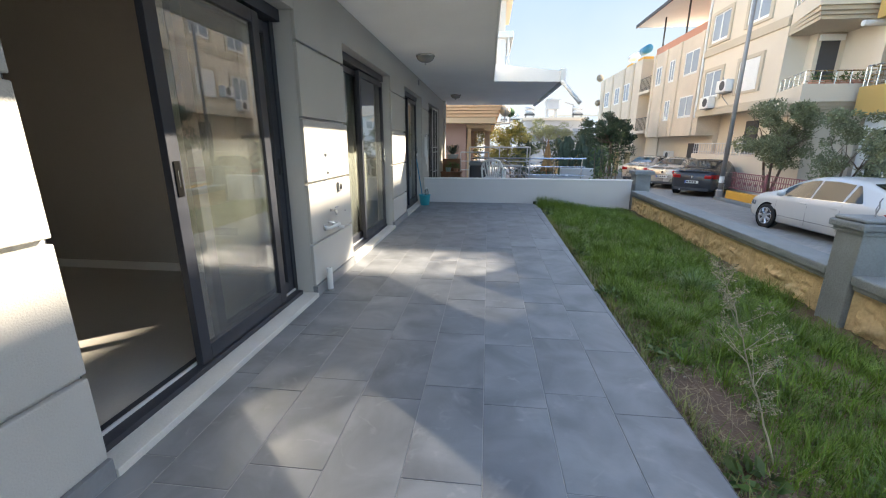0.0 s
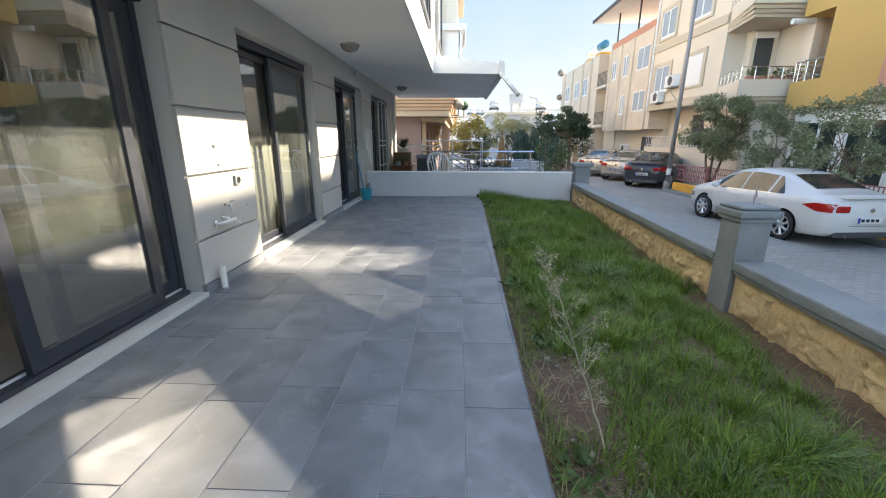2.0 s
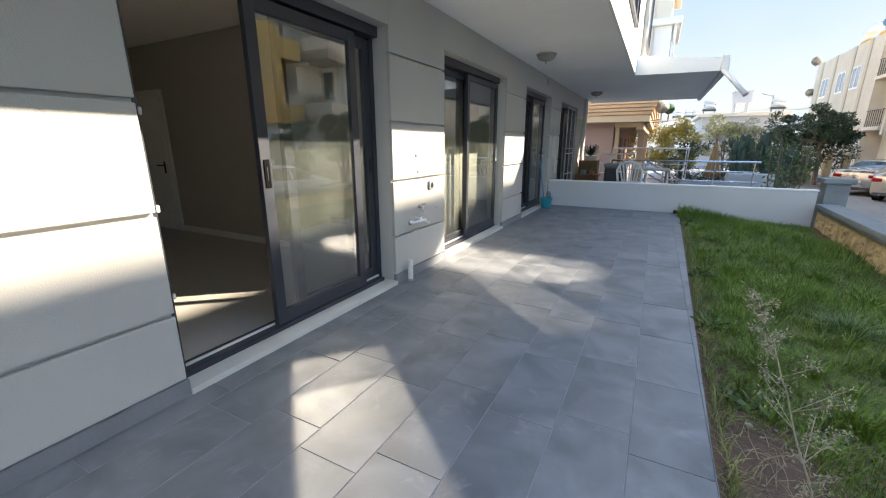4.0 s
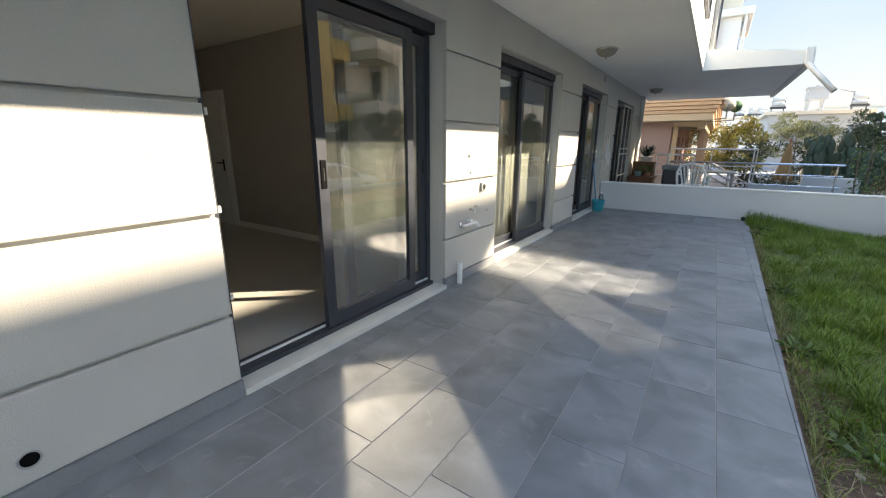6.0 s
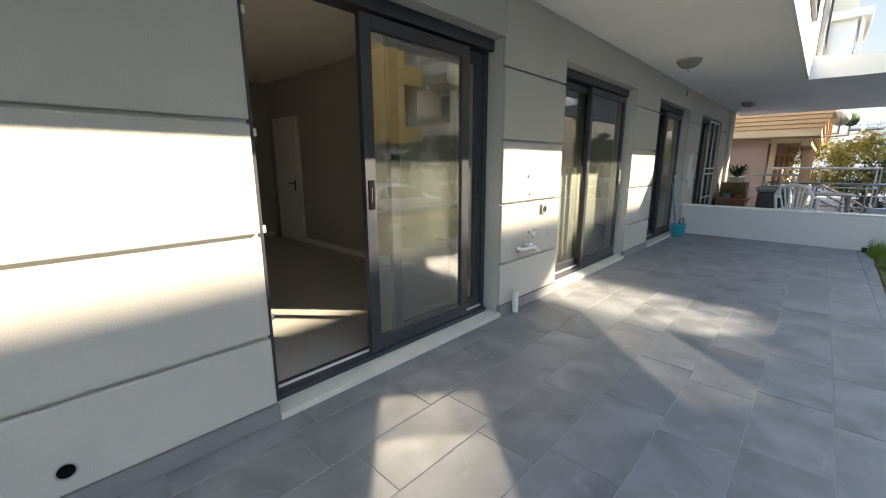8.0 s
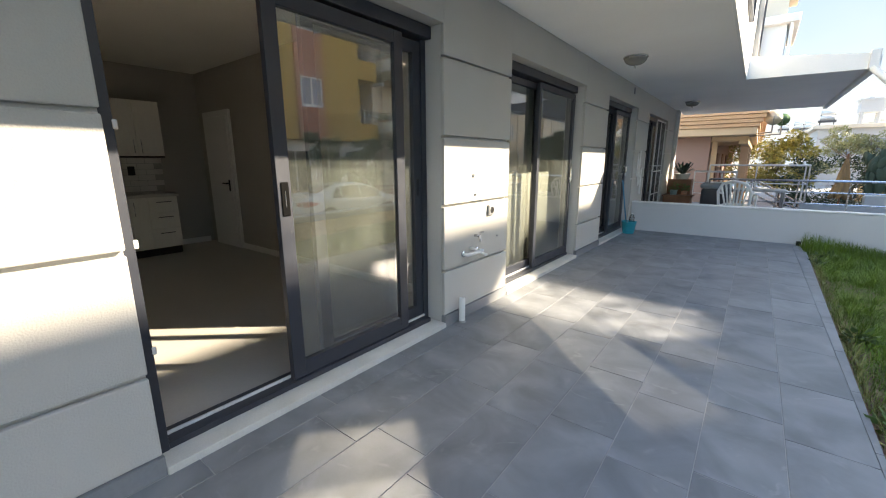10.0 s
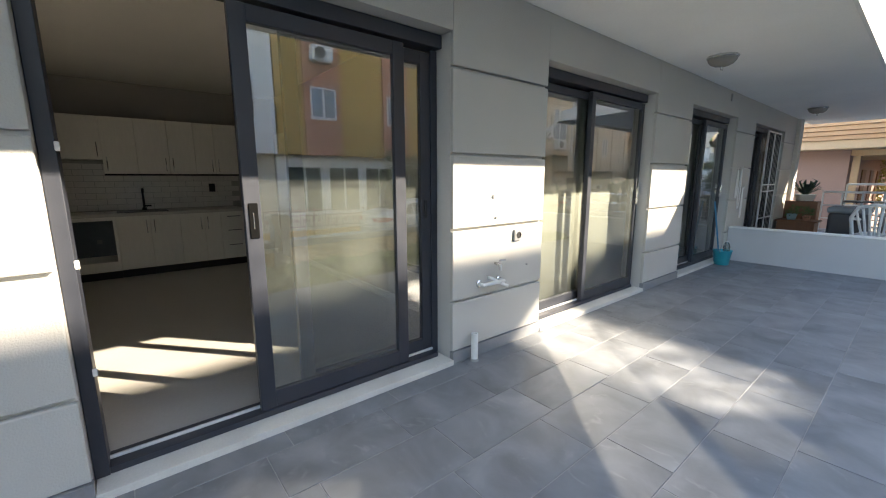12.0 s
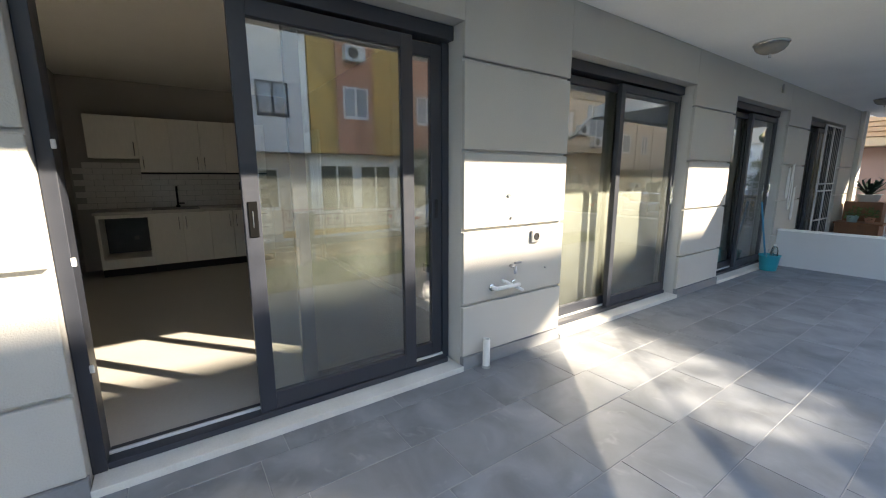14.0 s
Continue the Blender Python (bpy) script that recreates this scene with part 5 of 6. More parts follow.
leaf_cloud("crown", uc, ur, 15000, 0.13, M["darkleaf"], ut, flat=0.5)
tree("street_tree", (9.3, 28.2, -0.8), 2.6, 1.6, "dark green bushy tree at the street corner", M["darkleaf"], 9000, 0.12, 2, 0.3, 24, 0.35, 33)


# ---- buildings across the street ----
def window(parent, x, y0, y1, z0, z1, frame="pvc", surround=None, mull=1, glass="window"):
    """A window in a wall that faces the terrace."""
    w = part("window", bx(x - 0.03, x - 0.001, y0, y1, z0 - 0.05, z0, bevel=0.005), M[frame], parent)
    if surround:
        for a in ((y0 - 0.18, y0 - 0.002, z0 - 0.16, z1 + 0.16), (y1 + 0.002, y1 + 0.18, z0 - 0.16, z1 + 0.16), (y0 - 0.002, y1 + 0.002, z0 - 0.16, z0 - 0.052), (y0 - 0.002, y1 + 0.002, z1 + 0.002, z1 + 0.16)):
            part("surround", bx(x - 0.07, x - 0.001, *a, bevel=0.006), M[surround], w)
    fw = 0.06
    for a in ((y0, y0 + fw, z0, z1), (y1 - fw, y1, z0, z1), (y0 + fw, y1 - fw, z0, z0 + fw), (y0 + fw, y1 - fw, z1 - fw, z1)):
        part("frame", bx(x - 0.035, x - 0.002, *a), M[frame], w)
    step = (y1 - y0) / (mull + 1)
    for k in range(1, mull + 1):
        part("mullion", bx(x - 0.034, x - 0.003, y0 + k * step - 0.04, y0 + k * step + 0.04, z0 + fw, z1 - fw), M[frame], w)
    part("pane", bx(x - 0.015, x - 0.004, y0 + fw, y1 - fw, z0 + fw, z1 - fw), M[glass], w)
    return w


def prism(pts, z0, z1):
    bm = bmesh.new()
    a = [bm.verts.new((x, y, z0)) for x, y in pts]
    b = [bm.verts.new((x, y, z1)) for x, y in pts]
    bm.faces.new(a)
    bm.faces.new(b)
    n = len(pts)
    for i in range(n):
        bm.faces.new((a[i], a[(i + 1) % n], b[(i + 1) % n], b[i]))
    return bm


def ac_unit(x, y, z):
    a = thing("air_conditioner", "white outdoor air conditioner unit on the facade", "air conditioner", "facade air conditioners", at=(x, y, z))
    part("case", bx(x - 0.36, x - 0.03, y, y + 0.8, z, z + 0.52, bevel=0.02), M["plastic"], a)
    part("grille", turned([(0.2, -0.0), (0.2, -0.012), (0.17, -0.012), (0.04, -0.004)], (x - 0.36, y + 0.3, z + 0.26), 20, "X"), M["darkgrey"], a)
    part("bracket", bx(x - 0.34, x, y + 0.1, y + 0.7, z - 0.05, z - 0.002), M["polegrey"], a)
    return a


def railing(parent, pts, z0, z1, posts=0.35, mat_="steel", rails=3):
    for a, b in zip(pts, pts[1:]):
        a, b = Vector((*a, 0)), Vector((*b, 0))
        L = (b - a).length
        for k in range(rails):
            z = z1 - (z1 - z0) * 0.8 * k / max(1, rails - 1)
            part("rail", tb(a + Vector((0, 0, z)), b + Vector((0, 0, z)), 0.022 if k == 0 else 0.012, seg=8), M[mat_], parent)
        for k in range(int(L / posts) + 1):
            p = a.lerp(b, min(1, k * posts / L))
            part("post", tb(p + Vector((0, 0, z0)), p + Vector((0, 0, z1)), 0.016, seg=8), M[mat_], parent)


BX = 12.2
cb = thing("apartment_building", "cream three-storey apartment house with beige bands and corner balconies", "building", at=(16, 17, ROAD))
part("wall", bx(BX, 22, 16.3, 22.3, 2.72, 9.36), M["cream"], cb)
part("wall", bx(BX + 0.75, 22, 15.9, 16.298, 2.72, 9.36), M["cream"], cb)
part("wall", bx(13.9, 22, 14.0, 15.898, 2.72, 9.36), M["cream"], cb)
part("ground_floor", bx(13.5, 22, 14.0, 22.3, ROAD, 2.718), M["cream"], cb)
part("ground_floor", bx(12.25, 13.498, 14.4, 14.7, ROAD, 2.718), M["cream"], cb)
part("plinth", bx(12.3, 13.49, 14.71, 22.28, ROAD, 0.78), M["cream"], cb)
part("cornice", bx(BX - 0.45, 22.2, 14.26, 22.5, 9.362, 9.56, bevel=0.02), M["trimc"], cb)
# unseen block added on the roof to end the sun patch near the facade
part("attic", bx(16.85, 22, 14.4, 22.3, 9.562, 11.5), M["cream"], cb)
for z in (2.62, 5.45, 8.3):
    part("band", bx(BX - 0.07, BX + 0.3, 16.3, 22.32, z, z + 0.26, bevel=0.01), M["trimc"], cb)
    part("band", bx(BX - 0.035, BX + 0.3, 16.3, 22.31, z + 0.27, z + 0.36, bevel=0.01), M["trimc"], cb)
    pts = lambda o: [(BX + 1.69, 16.29), (BX + 0.02, 16.29), (11.45 - o, 13.9 - o), (BX + 1.69, 13.9 - o)]
    part("balcony", prism(pts(0.0), z - 0.02, z + 0.52), M["cream"], cb)
    for k in range(3):
        part("balcony_band", prism(pts(-0.10 - 0.09 * k), z - 0.14 - 0.11 * k, z - 0.022 - 0.11 * k), M["trimc"], cb)
    if z < 8:
        rl = thing("balcony_rail", "steel balcony rail with flower boxes", "railing", "balcony rails", at=(11.6, 14, z + 0.52))
        railing(rl, [(BX, 16.15), (11.52, 13.96), (13.85, 13.96)], z + 0.52, z + 0.92, 0.45)
        for k in range(5):
            fb = thing("flower_box", "terracotta flower box with small plants on a balcony", "planter", "balcony flower boxes", at=(11.98 + k * 0.42, 14.13, z + 0.53))
            part("box", bx(11.8 + k * 0.42, 12.16 + k * 0.42, 14.05, 14.22, z + 0.521, z + 0.66, bevel=0.01), M["pink"], fb)
            leaf_cloud("plant", [(11.98 + k * 0.42, 14.13, z + 0.74)], [0.14], 120, 0.08, M["leafgreen"], fb)
    if z > 8:
        continue
    dw = part("door", bx(BX + 0.9, BX + 1.5, 15.87, 15.899, z + 0.3, z + 2.2), M["darkgrey"], cb, "dark shuttered balcony door")
    part("shutter_box", bx(BX + 0.8, BX + 1.6, 15.8, 15.899, z + 2.2, z + 2.4, bevel=0.01), M["white"], dw)
    part("pillar", bx(13.6, 13.9, 13.95, 14.3, z + 0.52, z + 2.45), M["cream"], cb)
    part("awning_roll", tb((12.9, 14.05, z + 2.3), (13.85, 14.05, z + 2.3), 0.09), M["white"], cb)
window(cb, BX, 20.35, 21.75, 3.50, 4.70, surround="trimc")
window(cb, BX, 20.35, 21.75, 6.05, 7.25, surround="trimc")
window(cb, BX, 17.55, 18.95, 6.15, 7.45, surround="trimc")
sh = window(cb, BX, 17.55, 18.95, 3.50, 4.70, surround="trimc")
for k in range(14):
    part("slat", bx(BX - 0.05, BX - 0.036, 17.61, 18.89, 3.53 + k * 0.082, 3.608 + k * 0.082, bevel=0.004), M["white"], sh)
part("door", bx(13.46, 13.499, 19.1, 20.0, 0.8, 2.3), M["darkgrey"], cb, "dark glazed door")
part("lamp", bx(13.4, 13.499, 20.9, 21.05, 1.7, 1.9, bevel=0.02), M["white"], cb)
gr = thing("balcony_rail", "white ground-floor balcony rail", "railing", "balcony rails", at=(12.3, 20, 0.78))
railing(gr, [(12.35, 22.2), (12.35, 14.8)], 0.78, 1.28, 0.22, "whitemetal", 2)
ac_unit(BX, 20.5, 2.95)
ac_unit(BX, 19.2, 3.55)
part("cable", pipe_run([(BX - 0.02, 20.2, 4.3), (BX - 0.02, 19.9, 3.9), (BX - 0.02, 20.0, 3.4), (BX - 0.02, 19.4, 3.0)], 0.02, 5), M["plasticgrey"], cb)
part("downpipe", tb((BX - 0.06, 22.25, 2.6), (BX - 0.06, 22.25, 9.3), 0.05), M["plastic"], cb)

# yellow house beside it
YX = 13.0
yb = thing("yellow_house", "ochre yellow apartment house over a white ground floor", "building", at=(16, 7, ROAD))
part("wall", bx(YX, 22, 4.95, 12.58, 2.15, 10.05), M["yellow"], yb)
part("wall", bx(YX + 1.2, 22, 12.582, 13.7, 2.15, 10.05), M["yellow"], yb)
part("ground_floor", bx(YX + 0.4, 22, 4.95, 13.7, ROAD, 2.148), M["white"], yb)
part("cornice", bx(YX - 0.4, 22.2, 4.9, 14.0, 10.052, 10.27, bevel=0.02), M["trimc"], yb)
for z in (2.15, 4.95, 7.75):
    part("balcony", bx(YX, YX + 1.198, 12.582, 13.72, z, z + 0.85), M["yellow"], yb)
    rl = thing("balcony_rail", "steel rail on a yellow balcony", "railing", "balcony rails", at=(YX, 13.1, z + 0.85))
    railing(rl, [(YX + 0.05, 12.62), (YX + 0.05, 13.67), (YX + 1.1, 13.67)], z + 0.85, z + 1.45, 0.3)
for y0, y1 in ((5.95, 7.4), (9.3, 10.62)):
    part("pilaster", bx(YX - 0.12, YX - 0.001, y0, y1, 2.15, 10.04, bevel=0.01), M["pink"], yb)
    for z in (3.5, 6.4):
        window(yb, YX - 0.122, (y0 + y1) / 2 - 0.5, (y0 + y1) / 2 + 0.5, z, z + 1.12)
part("vent", bx(YX - 0.03, YX - 0.001, 8.3, 8.45, 4.1, 4.25, bevel=0.005), M["pink"], yb)
for k in range(5):
    window(yb, YX + 0.4, 5.3 + k * 1.65, 6.7 + k * 1.65, -0.1, 1.75, mull=1, glass="shopglass")
part("plinth", bx(YX + 0.25, YX + 0.399, 4.95, 13.7, ROAD, -0.2), M["cream"], yb)
ac_unit(YX - 0.12, 6.2, 5.5)
# white house next to the yellow one
wb = thing("white_house", "plain white rendered apartment house", "building", at=(16, -4, ROAD))
part("wall", bx(YX, 22, -14, 4.9, 2.15, 10.05), M["white"], wb)
part("ground_floor", bx(YX + 0.5, 22, -14, 4.9, ROAD, 2.148), M["cream"], wb)
part("cornice", bx(YX - 0.4, 22.2, -14, 4.88, 10.052, 10.2, bevel=0.02), M["white"], wb)
for z in (3.4, 6.3):
    for y in (3.15, 0.4, -2.6, -5.6):
        window(wb, YX, y, y + 1.05, z, z + 1.1, frame="alu")
for k in range(5):
    window(wb, YX + 0.5, 2.4 - k * 2.2, 3.8 - k * 2.2, 0.1, 1.6, mull=1, glass="shopglass")

# older house behind the parked cars
ob_ = thing("older_house", "worn cream house with a roof terrace and sheet roof", "building", at=(16, 26, ROAD))
OX = 12.35
part("wall", bx(OX, 22, 22.32, 29.2, 1.70, 6.95), M["oldcream"], ob_)
part("ground_floor", bx(OX + 0.9, 22, 22.32, 29.2, ROAD, 1.698), M["cream"], ob_)
part("parapet", bx(OX, 22, 22.32, 29.2, 6.952, 7.35), M["pink"], ob_)
for y0, y1, z0, z1 in ((23.1, 24.7, 5.0, 6.2), (23.0, 24.7, 2.75, 3.85), (26.0, 26.7, 4.95, 6.15), (26.0, 26.7, 2.7, 3.85), (27.9, 28.7, 5.0, 6.1)):
    window(ob_, OX, y0, y1, z0, z1, mull=1)
for y in (22.8, 25.3, 27.2, 29.0):
    part("pilaster", bx(OX - 0.08, OX - 0.001, y, y + 0.25, 1.72, 6.94), M["oldcream"], ob_)
for k in range(8):
    part("board", bx(OX - 0.05, OX - 0.001, 25.9, 26.9, 1.75 + k * 0.11, 1.84 + k * 0.11), M["oldcream"], ob_)
part("door", bx(OX + 0.86, OX + 0.899, 23.6, 24.8, ROAD, 1.3), M["darkgrey"], ob_)
for y in (22.6, 25.4, 28.6):
    part("roof_post", tb((OX + 0.1, y, 7.3), (OX + 0.1, y, 9.1), 0.05), M["darkmetal"], ob_)
rf = prism([(OX - 0.9, 22.0), (OX - 0.9, 31.0), (OX + 7, 31.0), (OX + 7, 22.0)], 9.1, 9.2)
part("roof", rf, M["white"], ob_, "pale sheet roof with a dark edge")
part("roof_edge", bx(OX - 0.95, OX - 0.9, 22.0, 31.0, 9.06, 9.26), M["darkgrey"], ob_)
ac_unit(OX + 0.9, 26.5, 0.3)
# last house of the row
lh = thing("corner_house", "cream house with brown stripes and water heaters on its roof", "building", at=(16, 36, ROAD))
part("wall", bx(12.3, 22, 31.5, 42.5, ROAD, 7.2), M["oldcream"], lh)
part("wall", bx(13.2, 22, 29.3, 31.5, ROAD, 7.4), M["cream"], lh)
for y in (33.0, 35.2, 38.3, 41.0):
    part("stripe", bx(12.24, 12.299, y, y + 0.35, 0.5, 7.2), M["trimc"], lh)
for y, z in ((36.2, 4.6), (36.2, 1.8), (39.3, 4.6), (33.8, 4.6)):
    window(lh, 12.3, y, y + 1.3, z, z + 1.3, mull=1)
for z in (2.0, 4.7):
    part("balcony", bx(12.2, 13.19, 29.4, 31.4, z, z + 0.18), M["cream"], lh)
    rl = thing("balcony_rail", "dark iron balcony rail", "railing", "balcony rails", at=(12.3, 30, z + 0.18))
    railing(rl, [(13.15, 29.45), (12.25, 29.45), (12.25, 31.4)], z + 0.18, z + 1.05, 0.25, "darkmetal", 2)
    part("door", bx(13.16, 13.199, 30.0, 31.0, z + 0.2, z + 2.1), M["darkgrey"], lh)
for y, cm in ((34.5, "plastic"), (32.0, "mopblue")):
    hh = thing("water_heater", "rooftop water tank over a solar panel", "water tank", "rooftop tanks", at=(12.9, y, 7.2))
    part("tank", tb((12.8, y, 8.0), (12.8, y + 1.2, 8.0), 0.28, seg=16), M[cm], hh, smooth=True)
    part("panel", bx(12.5, 13.2, y, y + 1.2, 7.22, 7.45), M["orange"], hh)


def dish(x, y, z, material="plastic", r=1.0):
    d = thing("satellite_dish", "round satellite dish on a short mast", "satellite dish", "satellite dishes", at=(x, y, z - 0.4))
    bm = turned([(0.42 * r, 0.0), (0.3 * r, 0.07 * r), (0.15 * r, 0.11 * r), (0.03 * r, 0.12 * r)], (x, y, z), 24, "Y")
    part("reflector", bm, M[material], d, smooth=True)
    part("mast", tb((x, y + 0.11 * r, z - 0.4), (x, y + 0.11 * r, z), 0.02), M["polegrey"], d)
    part("arm", tb((x, y, z - 0.3 * r), (x, y - 0.35, z), 0.01), M["polegrey"], d)
dish(12.1, 42.3, 7.5, "stonepale", 0.8)
dish(12.1, 42.3, 5.2, "stonepale", 0.7)
fp = thing("gate_posts", "cream stone gate posts of the house across the street", "gate post", at=(10, 27, ROAD))
for x in (9.9, 10.6):
    part("post", bx(x, x + 0.3, 27.5, 27.8, ROAD, 0.7, bevel=0.02), M["stone"], fp)
    part("cap", bx(x - 0.05, x + 0.35, 27.45, 27.85, 0.7, 0.8, bevel=0.02), M["cream"], fp)
solid("far_street_wall", bx(6.0, 9.8, 29.0, 29.2, ROAD, 0.2, bevel=0.01), M["stone"], "low ochre street wall", "wall")

# ---- the next flat's terrace ----
solid("next_terrace", bx(-0.13, 4.3, 7.621, 14.0, -0.6, -0.005), M["skirt"], "grey tiled terrace of the next flat", "floor")


def plastic_chair(at, rz):
    c = thing("plastic_chair", "white moulded plastic garden chair with a slatted back", "chair", at=at, rz=rz)
    m = pose(*at, 0, 0, rz)

    def put(nm, bm):
        bmesh.ops.transform(bm, matrix=m, verts=bm.verts)
        return part(nm, bm, M["chairwhite"], c, smooth=False)
    put("seat", bx(-0.22, 0.22, -0.22, 0.22, 0.41, 0.44, bevel=0.012))
    for sx in (-1, 1):
        for sy in (-1, 1):
            put("leg", tb((sx * 0.21, sy * 0.2, 0.42), (sx * 0.26, sy * 0.25, 0.0), 0.026, 0.018, 8))
        put("arm", pipe_run([(sx * 0.25, -0.22, 0.0), (sx * 0.26, -0.2, 0.62), (sx * 0.26, 0.1, 0.65), (sx * 0.24, 0.25, 0.66)], 0.022, 8))
        put("back_post", pipe_run([(sx * 0.23, 0.22, 0.42), (sx * 0.25, 0.30, 0.68), (sx * 0.18, 0.34, 0.83), (0, 0.35, 0.88)], 0.024, 8))
    for k in range(7):
        f = (k - 3) / 3
        put("slat", tb((f * 0.13, 0.225, 0.43), (f * 0.2, 0.335, 0.85 - 0.06 * f * f), 0.014, 0.016, 8))
    return c


plastic_chair((1.52, 8.85, 0), 172)
tab = thing("garden_table", "grey garden table with a thin worn top", "table", at=(2.0, 9.5, 0))
part("top", bx(1.45, 2.25, 9.2, 9.95, 0.66, 0.69, bevel=0.01), M["plasticgrey"], tab)
for x in (1.5, 2.2):
    for y in (9.25, 9.9):
        part("leg", tb((x, y, 0), (x, y, 0.66), 0.018, seg=8), M["polegrey"], tab)
# built as a covered box with a lid; stands for a table under dark cloth
cov_table = thing("covered_table", "dark cloth-covered table by the chair, built as a lidded box", "barbecue", at=(1.15, 9.3, 0))
part("cover", bx(0.92, 1.38, 9.05, 9.55, 0.12, 0.72, bevel=0.07, seg=3), M["darkgrey"], cov_table, smooth=True)
part("lid", bx(0.90, 1.40, 9.03, 9.57, 0.70, 0.80, bevel=0.04, seg=3), M["coping"], cov_table)
for x in (0.97, 1.33):
    part("leg", tb((x, 9.3, 0), (x, 9.3, 0.2), 0.02), M["darkmetal"], cov_table)
rails = thing("terrace_rail", "stainless steel rail round the next terrace", "railing", at=(2.6, 10.4, 0))
railing(rails, [(0.95, 10.4), (4.05, 10.4)], 0.0, 0.84, 0.75, "steel", 4)
stair = thing("stair_rail", "sloping stainless steel stair rail", "railing", at=(2.2, 11, 0))
for z in (0.0, -0.15, -0.3):
    part("rail", tb((1.75, 10.45, 0.84 + z), (2.55, 11.0, 0.35 + z), 0.02), M["steel"], stair)
for f in (0.0, 0.5, 1.0):
    part("post", tb((1.75 + 0.8 * f, 10.45 + 0.55 * f, -0.1), (1.75 + 0.8 * f, 10.45 + 0.55 * f, 0.84 - 0.49 * f), 0.018), M["steel"], stair)
r2 = thing("terrace_rail", "white metal rail of a farther terrace", "railing", at=(2, 13, 0))
railing(r2, [(0.75, 12.6), (2.75, 12.6), (2.75, 14.0)], 0.0, 1.12, 1.0, "whitemetal", 3)
r3 = thing("terrace_rail", "white metal rail near the plant shelf", "railing", at=(1, 11.2, 0))
railing(r3, [(0.55, 11.3), (1.4, 11.3)], 0.0, 0.98, 0.28, "whitemetal", 4)
shelf = thing("plant_shelf", "stepped brown wooden plant shelf", "shelf", at=(0.3, 10.9, 0))
part("lower_box", bx(0.06, 0.62, 10.3, 10.75, 0, 0.42, bevel=0.01), M["wood"], shelf)
part("upper_box", bx(0.06, 0.56, 10.76, 11.1, 0, 0.80, bevel=0.01), M["wood"], shelf)
part("board", bx(0.04, 0.66, 10.28, 10.77, 0.42, 0.45, bevel=0.005), M["wood"], shelf)
for px, py, pz, r, cm in ((0.25, 10.45, 0.45, 0.085, "potblue"), (0.47, 10.45, 0.45, 0.07, "pink"), (0.33, 10.93, 0.80, 0.17, "chairwhite")):
    pt = thing("plant_pot", "small garden pot with a green plant on the shelf", "plant pot", "pots on the shelf", at=(px, py, pz))
    ph = 0.13 if r > 0.1 else r * 1.3
    part("pot", turned([(r * 0.75, 0.001), (r, ph), (r * 1.08, ph + 0.006), (r * 0.85, ph)], (px, py, pz), 18), M[cm], pt, smooth=True)
    if r > 0.1:
        ag = bmesh.new()
        for k in range(40):
            a = k * 2.4
            ln, up = 0.50 - 0.003 * k, 0.05 + 0.007 * k
            d = Vector((math.cos(a), math.sin(a), 0))
            s = Vector((-d.y, d.x, 0)) * 0.018
            p0, p1, p2 = Vector((px, py, pz + 0.11)), Vector((px, py, pz + 0.18)) + d * ln * 0.5 + Vector((0, 0, up * 0.7)), Vector((px, py, pz + 0.13)) + d * ln * (1 - k * 0.02) + Vector((0, 0, up))
            v = [ag.verts.new(q) for q in (p0 - s, p0 + s, p1 + s, p1 - s, p2)]
            ag.faces.new(v[:4])
            ag.faces.new((v[3], v[2], v[4]))
        part("leaves", ag, M["cactus"], pt, "spiky agave leaves")
    else:
        leaf_cloud("leaves", [(px, py, pz + 0.17)], [0.10], 90, 0.06, M["leafgreen"], pt)

# planting beside the street
bed = thing("planter_wall", "low white sloping planter wall", "wall", kind="structure", at=(3.6, 11, 0))
part("wall", prism([(2.6, 11.6), (4.6, 11.6), (4.6, 11.75), (2.6, 11.75)], -0.8, 0.30), M["tower"], bed)
part("coping", bx(3.6, 4.6, 11.58, 11.77, 0.30, 0.52, bevel=0.03), M["tower"], bed)
shrub = thing("oleander", "tall leafy oleander shrub at the corner", "shrub", at=(4.35, 9.2, -0.3))
st = bmesh.new()
cents = []
rg = random.Random(11)
for k in range(11):
    a = rg.uniform(0, 6.28)
    p = Vector((4.25 + 0.16 * math.cos(a), 9.2 + 0.18 * math.sin(a), -0.8))
    e = Vector((4.25 + 0.3 * math.cos(a), 9.2 + 0.3 * math.sin(a), rg.uniform(0.7, 1.45)))
    tube(st, p, e, 0.012, 0.005, 6)
    for f in (0.65, 0.78, 0.9, 1.0):
        cents.append(tuple(p.lerp(e, f)))
part("stalk", st, M["bark"], shrub)
leaf_cloud("leaves", cents, [0.09] * len(cents), 380, 0.085, M["leafgreen"], shrub, drop=0.2)
cac = thing("prickly_pear", "dark green prickly pear cactus with oval pads", "cactus", at=(4.2, 15, -0.8))
rg = random.Random(4)
tops = [(4.0 + 0.28 * k, 15.0 + rg.uniform(-0.3, 0.3), -0.3) for k in range(6)]
